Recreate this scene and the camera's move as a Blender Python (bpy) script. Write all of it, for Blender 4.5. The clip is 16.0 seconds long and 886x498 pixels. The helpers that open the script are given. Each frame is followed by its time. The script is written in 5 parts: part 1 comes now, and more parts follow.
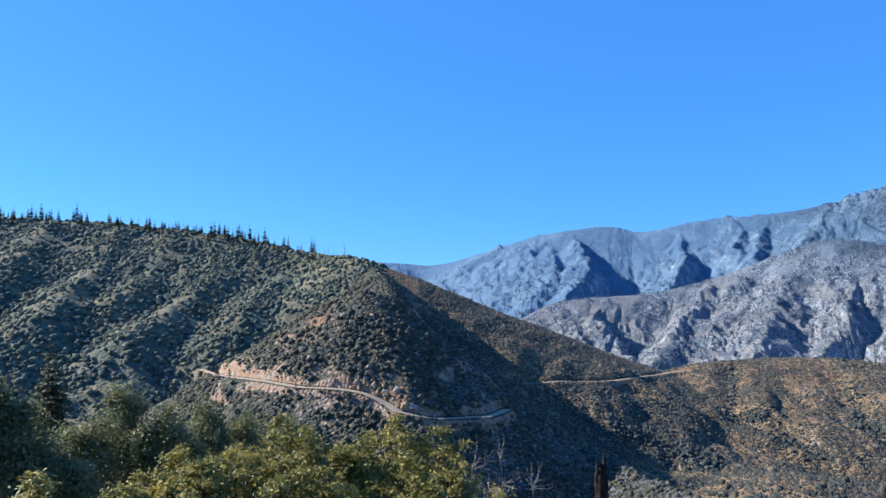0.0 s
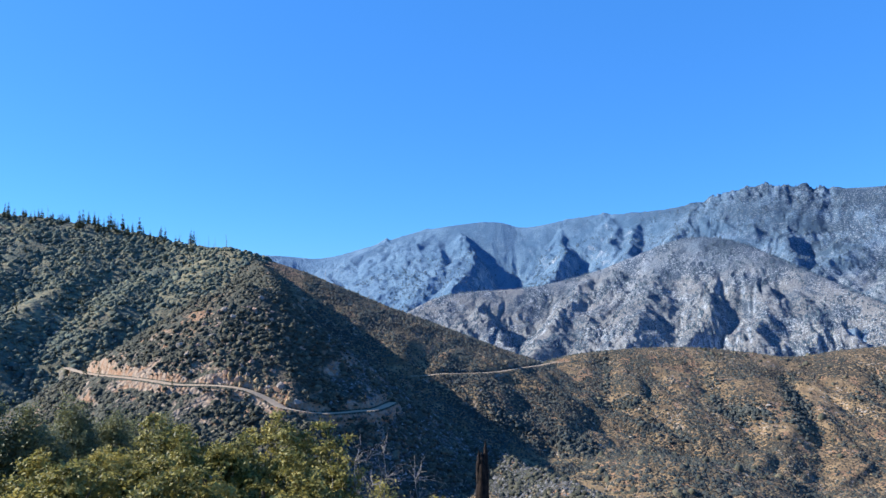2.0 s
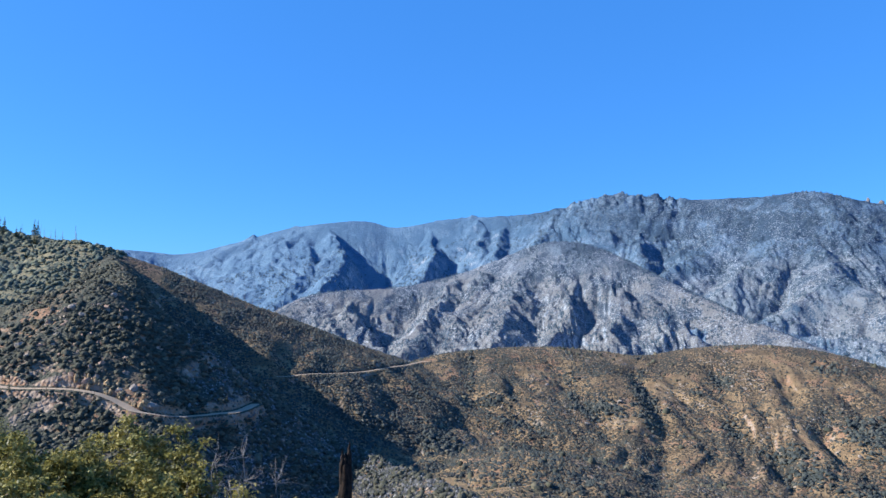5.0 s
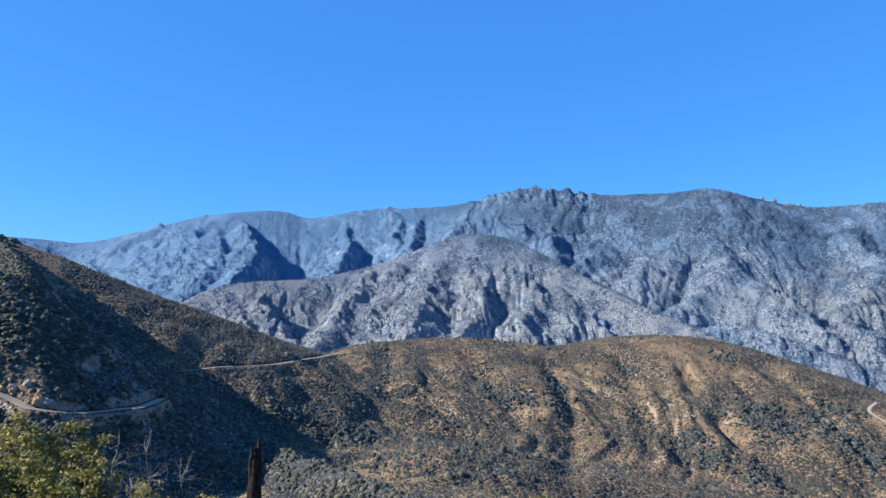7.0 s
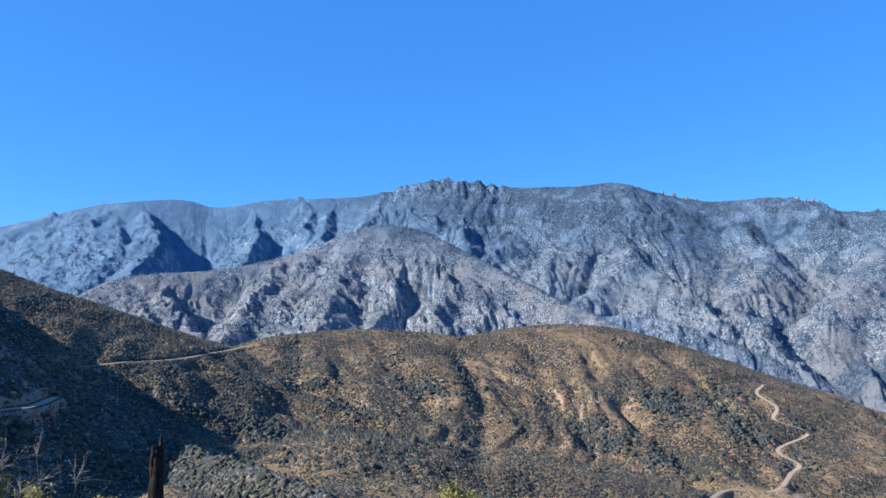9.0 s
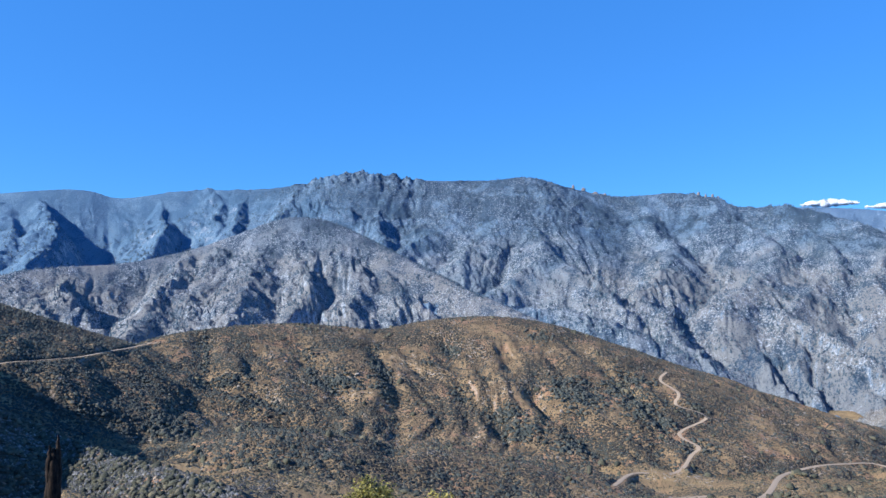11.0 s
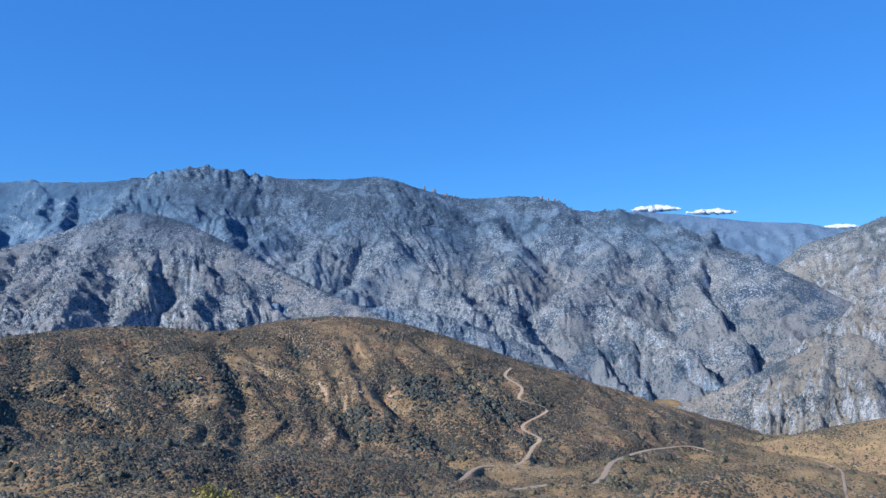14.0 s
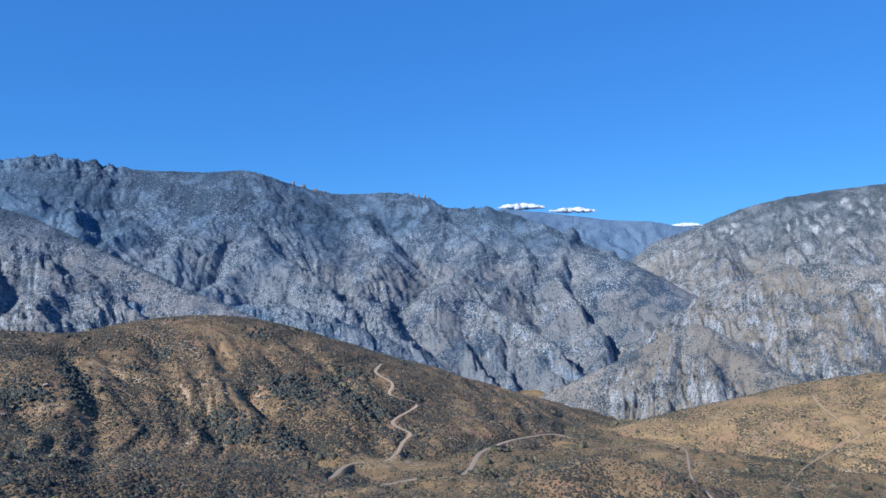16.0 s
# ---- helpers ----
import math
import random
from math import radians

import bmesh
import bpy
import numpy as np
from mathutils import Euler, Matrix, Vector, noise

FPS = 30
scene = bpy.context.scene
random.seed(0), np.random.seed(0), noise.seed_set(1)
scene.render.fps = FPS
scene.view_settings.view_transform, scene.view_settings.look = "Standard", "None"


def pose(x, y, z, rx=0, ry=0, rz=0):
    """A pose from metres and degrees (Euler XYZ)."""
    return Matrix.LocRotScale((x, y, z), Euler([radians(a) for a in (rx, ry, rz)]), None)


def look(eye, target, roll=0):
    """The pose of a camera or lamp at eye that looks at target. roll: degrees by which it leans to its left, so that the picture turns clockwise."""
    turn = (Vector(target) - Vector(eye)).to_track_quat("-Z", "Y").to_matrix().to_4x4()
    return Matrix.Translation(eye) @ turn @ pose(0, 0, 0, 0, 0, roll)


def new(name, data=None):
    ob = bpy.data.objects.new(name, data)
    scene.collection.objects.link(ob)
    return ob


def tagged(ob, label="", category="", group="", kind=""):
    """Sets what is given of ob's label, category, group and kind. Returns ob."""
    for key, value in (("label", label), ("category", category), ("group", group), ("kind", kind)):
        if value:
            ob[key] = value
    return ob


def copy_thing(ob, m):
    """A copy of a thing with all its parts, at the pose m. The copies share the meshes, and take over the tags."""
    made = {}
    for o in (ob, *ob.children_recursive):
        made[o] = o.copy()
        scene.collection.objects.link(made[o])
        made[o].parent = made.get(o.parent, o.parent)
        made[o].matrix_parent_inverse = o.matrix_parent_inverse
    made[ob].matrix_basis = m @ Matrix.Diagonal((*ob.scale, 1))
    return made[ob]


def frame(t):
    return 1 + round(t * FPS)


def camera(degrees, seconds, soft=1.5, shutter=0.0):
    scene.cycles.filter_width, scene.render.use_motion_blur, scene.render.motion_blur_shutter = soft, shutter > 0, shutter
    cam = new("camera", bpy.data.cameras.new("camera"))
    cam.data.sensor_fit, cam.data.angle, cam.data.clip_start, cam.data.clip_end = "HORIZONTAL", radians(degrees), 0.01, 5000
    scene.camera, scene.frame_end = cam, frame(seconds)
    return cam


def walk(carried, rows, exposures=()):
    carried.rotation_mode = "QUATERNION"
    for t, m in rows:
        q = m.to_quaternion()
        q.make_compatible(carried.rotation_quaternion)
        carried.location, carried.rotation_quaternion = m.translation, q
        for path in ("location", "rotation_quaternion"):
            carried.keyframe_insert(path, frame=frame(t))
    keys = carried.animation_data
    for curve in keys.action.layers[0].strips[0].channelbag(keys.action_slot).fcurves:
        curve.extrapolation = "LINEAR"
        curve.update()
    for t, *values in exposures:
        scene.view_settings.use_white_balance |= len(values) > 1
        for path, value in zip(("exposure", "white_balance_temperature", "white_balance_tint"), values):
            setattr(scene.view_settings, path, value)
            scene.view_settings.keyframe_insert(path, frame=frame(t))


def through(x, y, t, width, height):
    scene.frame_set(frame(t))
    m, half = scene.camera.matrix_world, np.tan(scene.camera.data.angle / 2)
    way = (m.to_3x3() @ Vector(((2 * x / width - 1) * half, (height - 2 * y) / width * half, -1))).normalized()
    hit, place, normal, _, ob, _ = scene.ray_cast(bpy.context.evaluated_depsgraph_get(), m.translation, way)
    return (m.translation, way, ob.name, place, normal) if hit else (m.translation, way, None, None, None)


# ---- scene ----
# Camera: turned on the spot at arm's length by a standing viewer.
cam = camera(63.1, 16.0)
EYE, ARM = 1.6, 0.4
ROWS = [
    (0.0, 94.20, -0.00, -0.00),
    (0.5, 94.25, -0.00, -2.13),
    (1.0, 94.09, 0.04, -4.30),
    (1.5, 93.89, 0.09, -6.57),
    (2.0, 93.69, 0.08, -8.96),
    (2.5, 93.57, -0.11, -11.22),
    (3.0, 93.56, -0.25, -13.25),
    (3.5, 93.54, -0.43, -14.84),
    (4.0, 93.56, -0.42, -16.39),
    (6.5, 93.46, -0.81, -24.07),
    (7.0, 93.11, -0.73, -26.01),
    (7.5, 92.92, -0.63, -27.89),
    (8.0, 92.80, -0.53, -29.77),
    (8.5, 92.64, -0.55, -31.43),
    (11.0, 91.98, -0.31, -39.68),
    (11.5, 91.84, -0.34, -41.71),
    (12.0, 91.74, -0.31, -43.63),
    (12.5, 91.73, -0.29, -45.31),
    (13.0, 91.80, -0.32, -47.09),
    (13.5, 91.86, -0.37, -49.19),
    (14.0, 92.03, -0.33, -51.44),
    (14.5, 92.11, -0.27, -53.89),
    (15.0, 92.13, -0.18, -56.83),
    (15.5, 92.08, -0.15, -59.47),
    (16.0, 91.77, -0.09, -61.67),
]
walk(cam, [(t, pose(-ARM * math.sin(radians(rz)), ARM * math.cos(radians(rz)), EYE, rx, ry, rz)) for t, rx, ry, rz in ROWS],
     [(0, 1.03, 6130, 10), (8, 0.90, 5980, 10), (12, 0.78, 5900, 10), (16, 0.48, 5820, 10)])

# ---- light ----
SUN_AZ, SUN_EL = -73.0, 31.0
world = bpy.data.worlds.new("sky")
scene.world = world
world.use_nodes = True
wn = world.node_tree
sky = wn.nodes.new("ShaderNodeTexSky")
sky.sky_type = "NISHITA"
sky.sun_disc = False
sky.sun_elevation = radians(SUN_EL)
sky.sun_rotation = radians(SUN_AZ)
sky.altitude, sky.air_density, sky.dust_density, sky.ozone_density = 1400, 1.0, 0.7, 3.0
back = wn.nodes["Background"]
deep = wn.nodes.new("ShaderNodeMix")
deep.data_type = "RGBA"
deep.inputs["Factor"].default_value = 0.5
clear = wn.nodes.new("ShaderNodeMix")
clear.data_type, clear.blend_type = "RGBA", "MULTIPLY"
clear.inputs["Factor"].default_value = 1.0
wn.links.new(sky.outputs[0], clear.inputs[6])
clear.inputs[7].default_value = (0.26, 0.48, 0.64, 1)
wn.links.new(clear.outputs[2], deep.inputs[6])
deep.inputs[7].default_value = (0.26, 1.22, 3.75, 1)
wn.links.new(deep.outputs[2], back.inputs[0])
back.inputs[1].default_value = 0.15
sun = new("sun", bpy.data.lights.new("sun", "SUN"))
sun.data.energy, sun.data.angle, sun.data.color = 5.0, radians(0.6), (1.0, 0.93, 0.82)
a, e = radians(SUN_AZ), radians(SUN_EL)
sun.matrix_world = look((math.sin(a) * math.cos(e) * 100, math.cos(a) * math.cos(e) * 100, 100 * math.sin(e) + 50), (0, 0, 50))


# ---- noise and terrain tools ----
def hash2(ix, iy, seed):
    h = (ix.astype(np.int64) * 374761393 + iy.astype(np.int64) * 668265263 + seed * 1274126177) & 0xFFFFFFFF
    h = ((h ^ (h >> 13)) * 1274126177) & 0xFFFFFFFF
    return (h ^ (h >> 16)) & 0xFFFF


def perlin(x, y, seed=0):
    """Gradient noise, about -1 to 1."""
    ix, iy = np.floor(x), np.floor(y)
    fx, fy = x - ix, y - iy
    u, v = fx * fx * fx * (fx * (fx * 6 - 15) + 10), fy * fy * fy * (fy * (fy * 6 - 15) + 10)

    def corner(dx, dy):
        t = hash2(ix + dx, iy + dy, seed) * (2 * np.pi / 65536)
        return np.cos(t) * (fx - dx) + np.sin(t) * (fy - dy)

    low = corner(0, 0) * (1 - u) + corner(1, 0) * u
    high = corner(0, 1) * (1 - u) + corner(1, 1) * u
    return 1.5 * (low * (1 - v) + high * v)


def fbm(x, y, octaves, seed=0, gain=0.5):
    total, amp = 0, 1.0
    for o in range(octaves):
        total = total + amp * perlin(x * 2**o + 17.3 * o, y * 2**o - 9.1 * o, seed + o)
        amp *= gain
    return total


def ridged(x, y, octaves, seed=0, gain=0.5):
    total, amp = 0, 1.0
    for o in range(octaves):
        total = total + amp * (1 - 2 * np.abs(perlin(x * 2**o + 5.7 * o, y * 2**o + 3.3 * o, seed + o)))
        amp *= gain
    return total


def step(a, b, x):
    t = np.clip((x - a) / (b - a), 0, 1)
    return t * t * (3 - 2 * t)


def spot(az, el, dist):
    """The place seen from the eye at a bearing and a height angle, dist metres off along the ground."""
    return np.array((dist * math.sin(radians(az)), dist * math.cos(radians(az)), EYE + dist * math.tan(radians(el))))


def soft_line(points, n):
    """A smooth line through the points, n steps to each leg."""
    p = np.array(points, float)
    q = np.vstack((2 * p[0] - p[1], p, 2 * p[-1] - p[-2]))
    out = []
    for i in range(1, len(q) - 2):
        for t in np.arange(n) / n:
            out.append(0.5 * (2 * q[i] + (q[i + 1] - q[i - 1]) * t + (2 * q[i - 1] - 5 * q[i] + 4 * q[i + 1] - q[i + 2]) * t * t
                              + (3 * q[i] - q[i - 1] - 3 * q[i + 1] + q[i + 2]) * t**3))
    return np.array(out + [q[-2]])


def nearest(line, x, y):
    """Signed distance (left of the line is plus), way along it and the line's further columns at the nearest point."""
    best = np.full(x.shape, 1e18)
    dist, along = np.zeros(x.shape), np.zeros(x.shape)
    rest = [np.zeros(x.shape) for _ in range(line.shape[1] - 2)]
    run = 0.0
    for a, b in zip(line[:-1], line[1:]):
        dx, dy = b[0] - a[0], b[1] - a[1]
        length = math.hypot(dx, dy) + 1e-9
        t = np.clip(((x - a[0]) * dx + (y - a[1]) * dy) / length**2, 0, 1)
        px, py = x - a[0] - t * dx, y - a[1] - t * dy
        d2 = px * px + py * py
        m = d2 < best
        best = np.where(m, d2, best)
        side = np.where(dx * py - dy * px >= 0, 1.0, -1.0)
        dist = np.where(m, side * np.sqrt(d2), dist)
        along = np.where(m, run + t * length, along)
        for k in range(len(rest)):
            rest[k] = np.where(m, a[2 + k] + t * (b[2 + k] - a[2 + k]), rest[k])
        run += length
    return dist, along, rest


class Ridge:
    """A crest through points (bearing, height angle, distance, slope towards the viewer), with sides that fall away, cut by gullies."""

    def __init__(self, points, far=0.5, round_top=15, gully=(20, 120), crag=4, seed=1, legs=5, wide=False, lean=0.25, grain=45):
        self.line = soft_line([(*spot(p[0], p[1], p[2]), p[3]) for p in points], legs)
        self.far, self.round_top, self.gully, self.crag, self.seed, self.wide, self.lean, self.grain = far, round_top, gully, crag, seed, wide, lean, grain
        self.bearings, self.distances = [p[0] for p in points], [p[2] for p in points]
        axis = self.line[-1, :2] - self.line[0, :2]
        self.axis = axis / np.hypot(*axis)

    def crest_distance(self, bearing):
        order = np.argsort(self.bearings)
        return np.interp(bearing, np.array(self.bearings)[order], np.array(self.distances)[order])

    def tent(self, x, y):
        """Height of the plain sloping sides, and how far off the crest line lies."""
        top, off = np.full(x.shape, -1e9), np.full(x.shape, 1e9)
        for a, b in zip(self.line[:-1], self.line[1:]):
            dx, dy = b[0] - a[0], b[1] - a[1]
            t = np.clip(((x - a[0]) * dx + (y - a[1]) * dy) / (dx * dx + dy * dy + 1e-9), 0, 1)
            px, py = x - a[0] - t * dx, y - a[1] - t * dy
            d = np.sqrt(px * px + py * py)
            lean = np.clip((dx * py - dy * px) / (math.hypot(dx, dy) * d + 1e-6), -1, 1)
            near = a[3] + t * (b[3] - a[3])
            k = (self.far + near) / 2 + (self.far - near) / 2 * lean
            top = np.maximum(top, a[2] + t * (b[2] - a[2]) - k * (np.sqrt(d * d + self.round_top**2) - self.round_top))
            off = np.minimum(off, d)
        return top, off

    def height(self, x, y):
        depth, width = self.gully
        top, off = self.tent(x, y)
        if self.wide:
            r = np.hypot(x, y)
            s, t = np.arctan2(x, y) * np.mean(self.distances) + self.lean * r, r
        else:
            s, t = x * self.axis[0] + y * self.axis[1], x * self.axis[1] - y * self.axis[0]
            s = s + self.lean * t
        bend = fbm(x / (width * 2.6), y / (width * 2.6), 3, self.seed + 50)
        grow = step(0, width * 1.6, off)
        cut = ridged(s / width + bend * 0.8, t / (width * 1.8) + bend * 0.4, 5, self.seed, 0.5)
        rough = fbm(x / self.grain, y / self.grain, 5, self.seed + 9, 0.52) * self.crag * (1 - (0.75 if self.wide else 0.35) * step(1.5 * self.grain, 0, off))
        return top + grow * depth * (0.55 - cut) + rough


def blend_max(heights, k):
    """The highest of several surfaces, with rounded seams."""
    out = heights[0]
    for h in heights[1:]:
        m = np.maximum(out, h)
        out = m + k * 0.5 * np.exp(-np.abs(out - h) / k)
    return out


def link_mesh(name, verts, faces, material, parent=None, smooth=True):
    me = bpy.data.meshes.new(name)
    verts, faces = np.asarray(verts, np.float32), np.asarray(faces, np.int32)
    n, w = faces.shape
    me.vertices.add(len(verts))
    me.vertices.foreach_set("co", verts.ravel())
    me.loops.add(n * w)
    me.loops.foreach_set("vertex_index", faces.ravel())
    me.polygons.add(n)
    me.polygons.foreach_set("loop_start", np.arange(0, n * w, w, dtype=np.int32))
    me.polygons.foreach_set("loop_total", np.full(n, w, np.int32))
    me.update(calc_edges=True)
    me.validate()
    if smooth:
        me.polygons.foreach_set("use_smooth", np.ones(n, bool))
    me.materials.append(material)
    ob = new(name, me)
    ob.parent = parent
    return ob


def fan_mesh(name, bearings, radii, surface, material, floor=None, sink=12):
    """A surface over rings and spokes round the viewer. bearings in degrees, radii (rows) in metres or a function of the bearing."""
    az = np.radians(np.asarray(bearings))
    if callable(radii):
        r = np.array([radii(b) for b in bearings]).T
    else:
        r = np.repeat(np.asarray(radii)[:, None], len(az), 1)
    x, y = r * np.sin(az), r * np.cos(az)
    z = surface(x, y)
    rows, cols = r.shape
    i = np.arange(rows * cols).reshape(rows, cols)
    faces = np.stack((i[:-1, :-1], i[:-1, 1:], i[1:, 1:], i[1:, :-1]), -1).reshape(-1, 4)[:, ::-1]
    verts = np.stack((x, y, z), -1).reshape(-1, 3)
    if floor is not None:
        keep = (z > floor(x, y) - sink).ravel()
        faces = faces[keep[faces].any(1)]
        used = np.zeros(len(verts), bool)
        used[faces.ravel()] = True
        index = np.cumsum(used) - 1
        verts, faces = verts[used], index[faces]
    return link_mesh(name, verts, faces, material)


# ---- the ground far and wide: depth below the eye by bearing and distance ----
GROUND_R = [2, 30, 80, 180, 300, 450, 650, 900, 1300, 2000, 3000, 4950]
GROUND_AZ = [-180, -70, -20, 0, 20, 45, 70, 95, 180]
GROUND_Z = [
    [-1.7, 2, 10, 25, 40, 60, 80, 100, 120, 150, 180, 220],
    [-1.7, -8, -22, -45, -60, -60, -50, -30, 0, 40, 80, 150],
    [-1.7, -10, -25, -58, -98, -124, -130, -125, -115, -100, -50, 50],
    [-1.7, -13, -38, -78, -114, -138, -155, -165, -175, -180, -190, -200],
    [-1.7, -13, -38, -78, -112, -138, -165, -190, -205, -230, -260, -280],
    [-1.7, -13, -38, -78, -118, -155, -203, -228, -240, -280, -300, -300],
    [-1.7, -13, -38, -78, -118, -157, -207, -236, -272, -395, -370, -300],
    [-1.7, -13, -38, -78, -118, -158, -208, -240, -292, -365, -335, -250],
    [-1.7, 2, 10, 25, 40, 60, 80, 100, 120, 150, 180, 220],
]


def ground_height(x, y):
    r = np.hypot(x, y)
    az = np.degrees(np.arctan2(x, y))
    table = np.array(GROUND_Z)
    columns = np.stack([np.interp(np.log(np.maximum(r, 2)), np.log(GROUND_R), row) for row in table])
    j = np.clip(np.searchsorted(GROUND_AZ, az) - 1, 0, len(GROUND_AZ) - 2)
    lo, hi = np.array(GROUND_AZ)[j], np.array(GROUND_AZ)[j + 1]
    t = step(0, 1, (az - lo) / (hi - lo))
    z = np.take_along_axis(columns, j[None], 0)[0] * (1 - t) + np.take_along_axis(columns, j[None] + 1, 0)[0] * t
    amp = np.clip(r / 60, 0, 1)
    swell = ridged(x / 170, y / 170, 4, 77) * np.clip((r - 150) / 500, 0, 1) * 9
    return EYE + z + amp * 2.0 * fbm(x / 40, y / 40, 4, 33) + swell


# ---- crests ----
forest_ridges = [
    Ridge([(-60, 6, 1700, 0.43), (-45, 5.6, 1600, 0.43), (-31.7, 5.72, 1500, 0.43), (-24.7, 5.61, 1400, 0.45), (-16.8, 5.01, 1300, 0.48), (-10, 3.65, 1180, 0.58), (-6.8, 3.46, 1080, 0.60),
           (-3.8, 2.31, 1060, 0.60), (-1.1, 1.11, 1050, 0.60)], 0.7, 14, (9, 160), 3.5, 3, wide=True, lean=-0.5),
    Ridge([(-10.6, 3.20, 1180, 0.5), (-13.0, 1.60, 1090, 0.5), (-15.0, -0.44, 980, 0.5), (-17.6, -3.39, 880, 0.5)], 0.7, 10, (5, 60), 2.5, 105, legs=3),
    Ridge([(-16.0, 4.08, 1230, 0.5), (-17.4, 1.91, 1120, 0.5), (-20.3, -0.22, 1010, 0.5), (-23.0, -2.26, 900, 0.5)], 0.7, 10, (5, 60), 2.5, 106, legs=3),
    Ridge([(-24.1, 5.19, 1330, 0.5), (-25.2, 2.83, 1210, 0.5), (-27.1, 1.18, 1090, 0.5), (-29.4, -1.17, 960, 0.5)], 0.7, 10, (5, 60), 2.5, 107, legs=3),
    Ridge([(-20.8, 4.60, 1280, 0.5), (-21.9, 2.27, 1160, 0.5), (-24.0, 0.60, 1050, 0.5)], 0.7, 10, (5, 60), 2.5, 108, legs=3),
    Ridge([(-28.7, 5.50, 1400, 0.5), (-30.3, 3.28, 1250, 0.5), (-32.2, 0.94, 1120, 0.5)], 0.7, 10, (5, 60), 2.5, 109, legs=3),
]
spur_ridges = [
    Ridge([(-20.5, -7.8, 800, 0.5), (-18.5, -6.2, 770, 0.5), (-17, -5.08, 745, 0.62), (-15.4, -4.07, 725, 0.66), (-13.3, -2.82, 705, 0.7), (-9.9, -0.45, 670, 0.74), (-5.8, 0.57, 640, 0.74), (-3.8, -0.45, 650, 0.74), (-1.1, -2.45, 666, 0.74),
           (2, -4.65, 678, 0.72), (5.1, -6.81, 682, 0.7), (7.7, -8.9, 668, 0.66), (11.6, -11.27, 610, 0.55), (15.7, -13.07, 540, 0.45), (18.5, -14.12, 490, 0.4), (24, -16, 440, 0.4)], 1.0, 6, (3.5, 60), 4.0, 22, lean=0.0),
    Ridge([(-5.8, 0.5, 642, 0.7), (-4.6, -2.2, 600, 0.65), (-3.4, -5, 560, 0.65), (-2.4, -8, 520, 0.6), (-1.2, -11, 480, 0.6), (0.5, -14, 440, 0.6)], 0.95, 6, (3, 40), 3.5, 23),
    Ridge([(-5.8, 3.0, 1062, 0.6), (-4.7, 1.75, 940, 0.6), (-4.2, 0.6, 810, 0.6), (-4.9, 0.35, 690, 0.6)], 1.15, 8, (5, 55), 3, 31),
]
dry_ridges = [
    Ridge([(-5.5, 2.9, 1066, 0.55), (-3.8, 2.25, 1060, 0.52), (-1.1, 1.07, 1050, 0.5), (2.1, -0.27, 1045, 0.46), (5.2, -1.38, 1042, 0.44), (10.8, -3.52, 1052, 0.38), (16.8, -5.36, 1070, 0.32), (19.7, -4.57, 1120, 0.3), (23.2, -4.11, 1150, 0.3), (26.8, -3.89, 1170, 0.3), (29.9, -4.02, 1180, 0.3), (33.9, -4.38, 1210, 0.3), (36, -4.24, 1235, 0.3),
           (39, -3.64, 1250, 0.31), (43, -3.33, 1270, 0.31), (46.8, -3.68, 1280, 0.31), (50.9, -4.91, 1320, 0.29), (55.3, -6.71, 1400, 0.26), (58.8, -7.74, 1480, 0.24), (62.4, -9.26, 1600, 0.22), (66, -10.31, 1750, 0.3), (69.5, -11.3, 1900, 0.5)],
          0.4, 25, (6.5, 120), 2.0, 41, wide=True, lean=0.35),
    Ridge([(26, -11.9, 640, 0.3), (30.4, -12.55, 660, 0.3), (37.3, -13.53, 670, 0.3), (45, -14.6, 680, 0.3), (52, -15.8, 690, 0.3)], 0.25, 20, (5, 70), 2, 47),
    Ridge([(67.5, -16.4, 640, 0.5), (70.5, -14.8, 665, 0.45), (73.8, -14, 690, 0.4), (77, -14.3, 690, 0.4), (78.6, -15.1, 680, 0.45), (80.5, -16.8, 670, 0.5)], 0.45, 10, (5, 60), 2.5, 48),
]
right_ridges = [
    Ridge([(73, -13.4, 1150, 0.5), (74.6, -12.35, 1180, 0.4), (76.8, -11.41, 1220, 0.32), (79.6, -10.64, 1250, 0.28), (83.6, -9.38, 1300, 0.26), (87.3, -8.33, 1350, 0.27), (93.1, -6.76, 1400, 0.28), (110, -4, 1500, 0.3)], 0.4, 25, (8, 180), 2.5, 51, wide=True, lean=0.6),
]
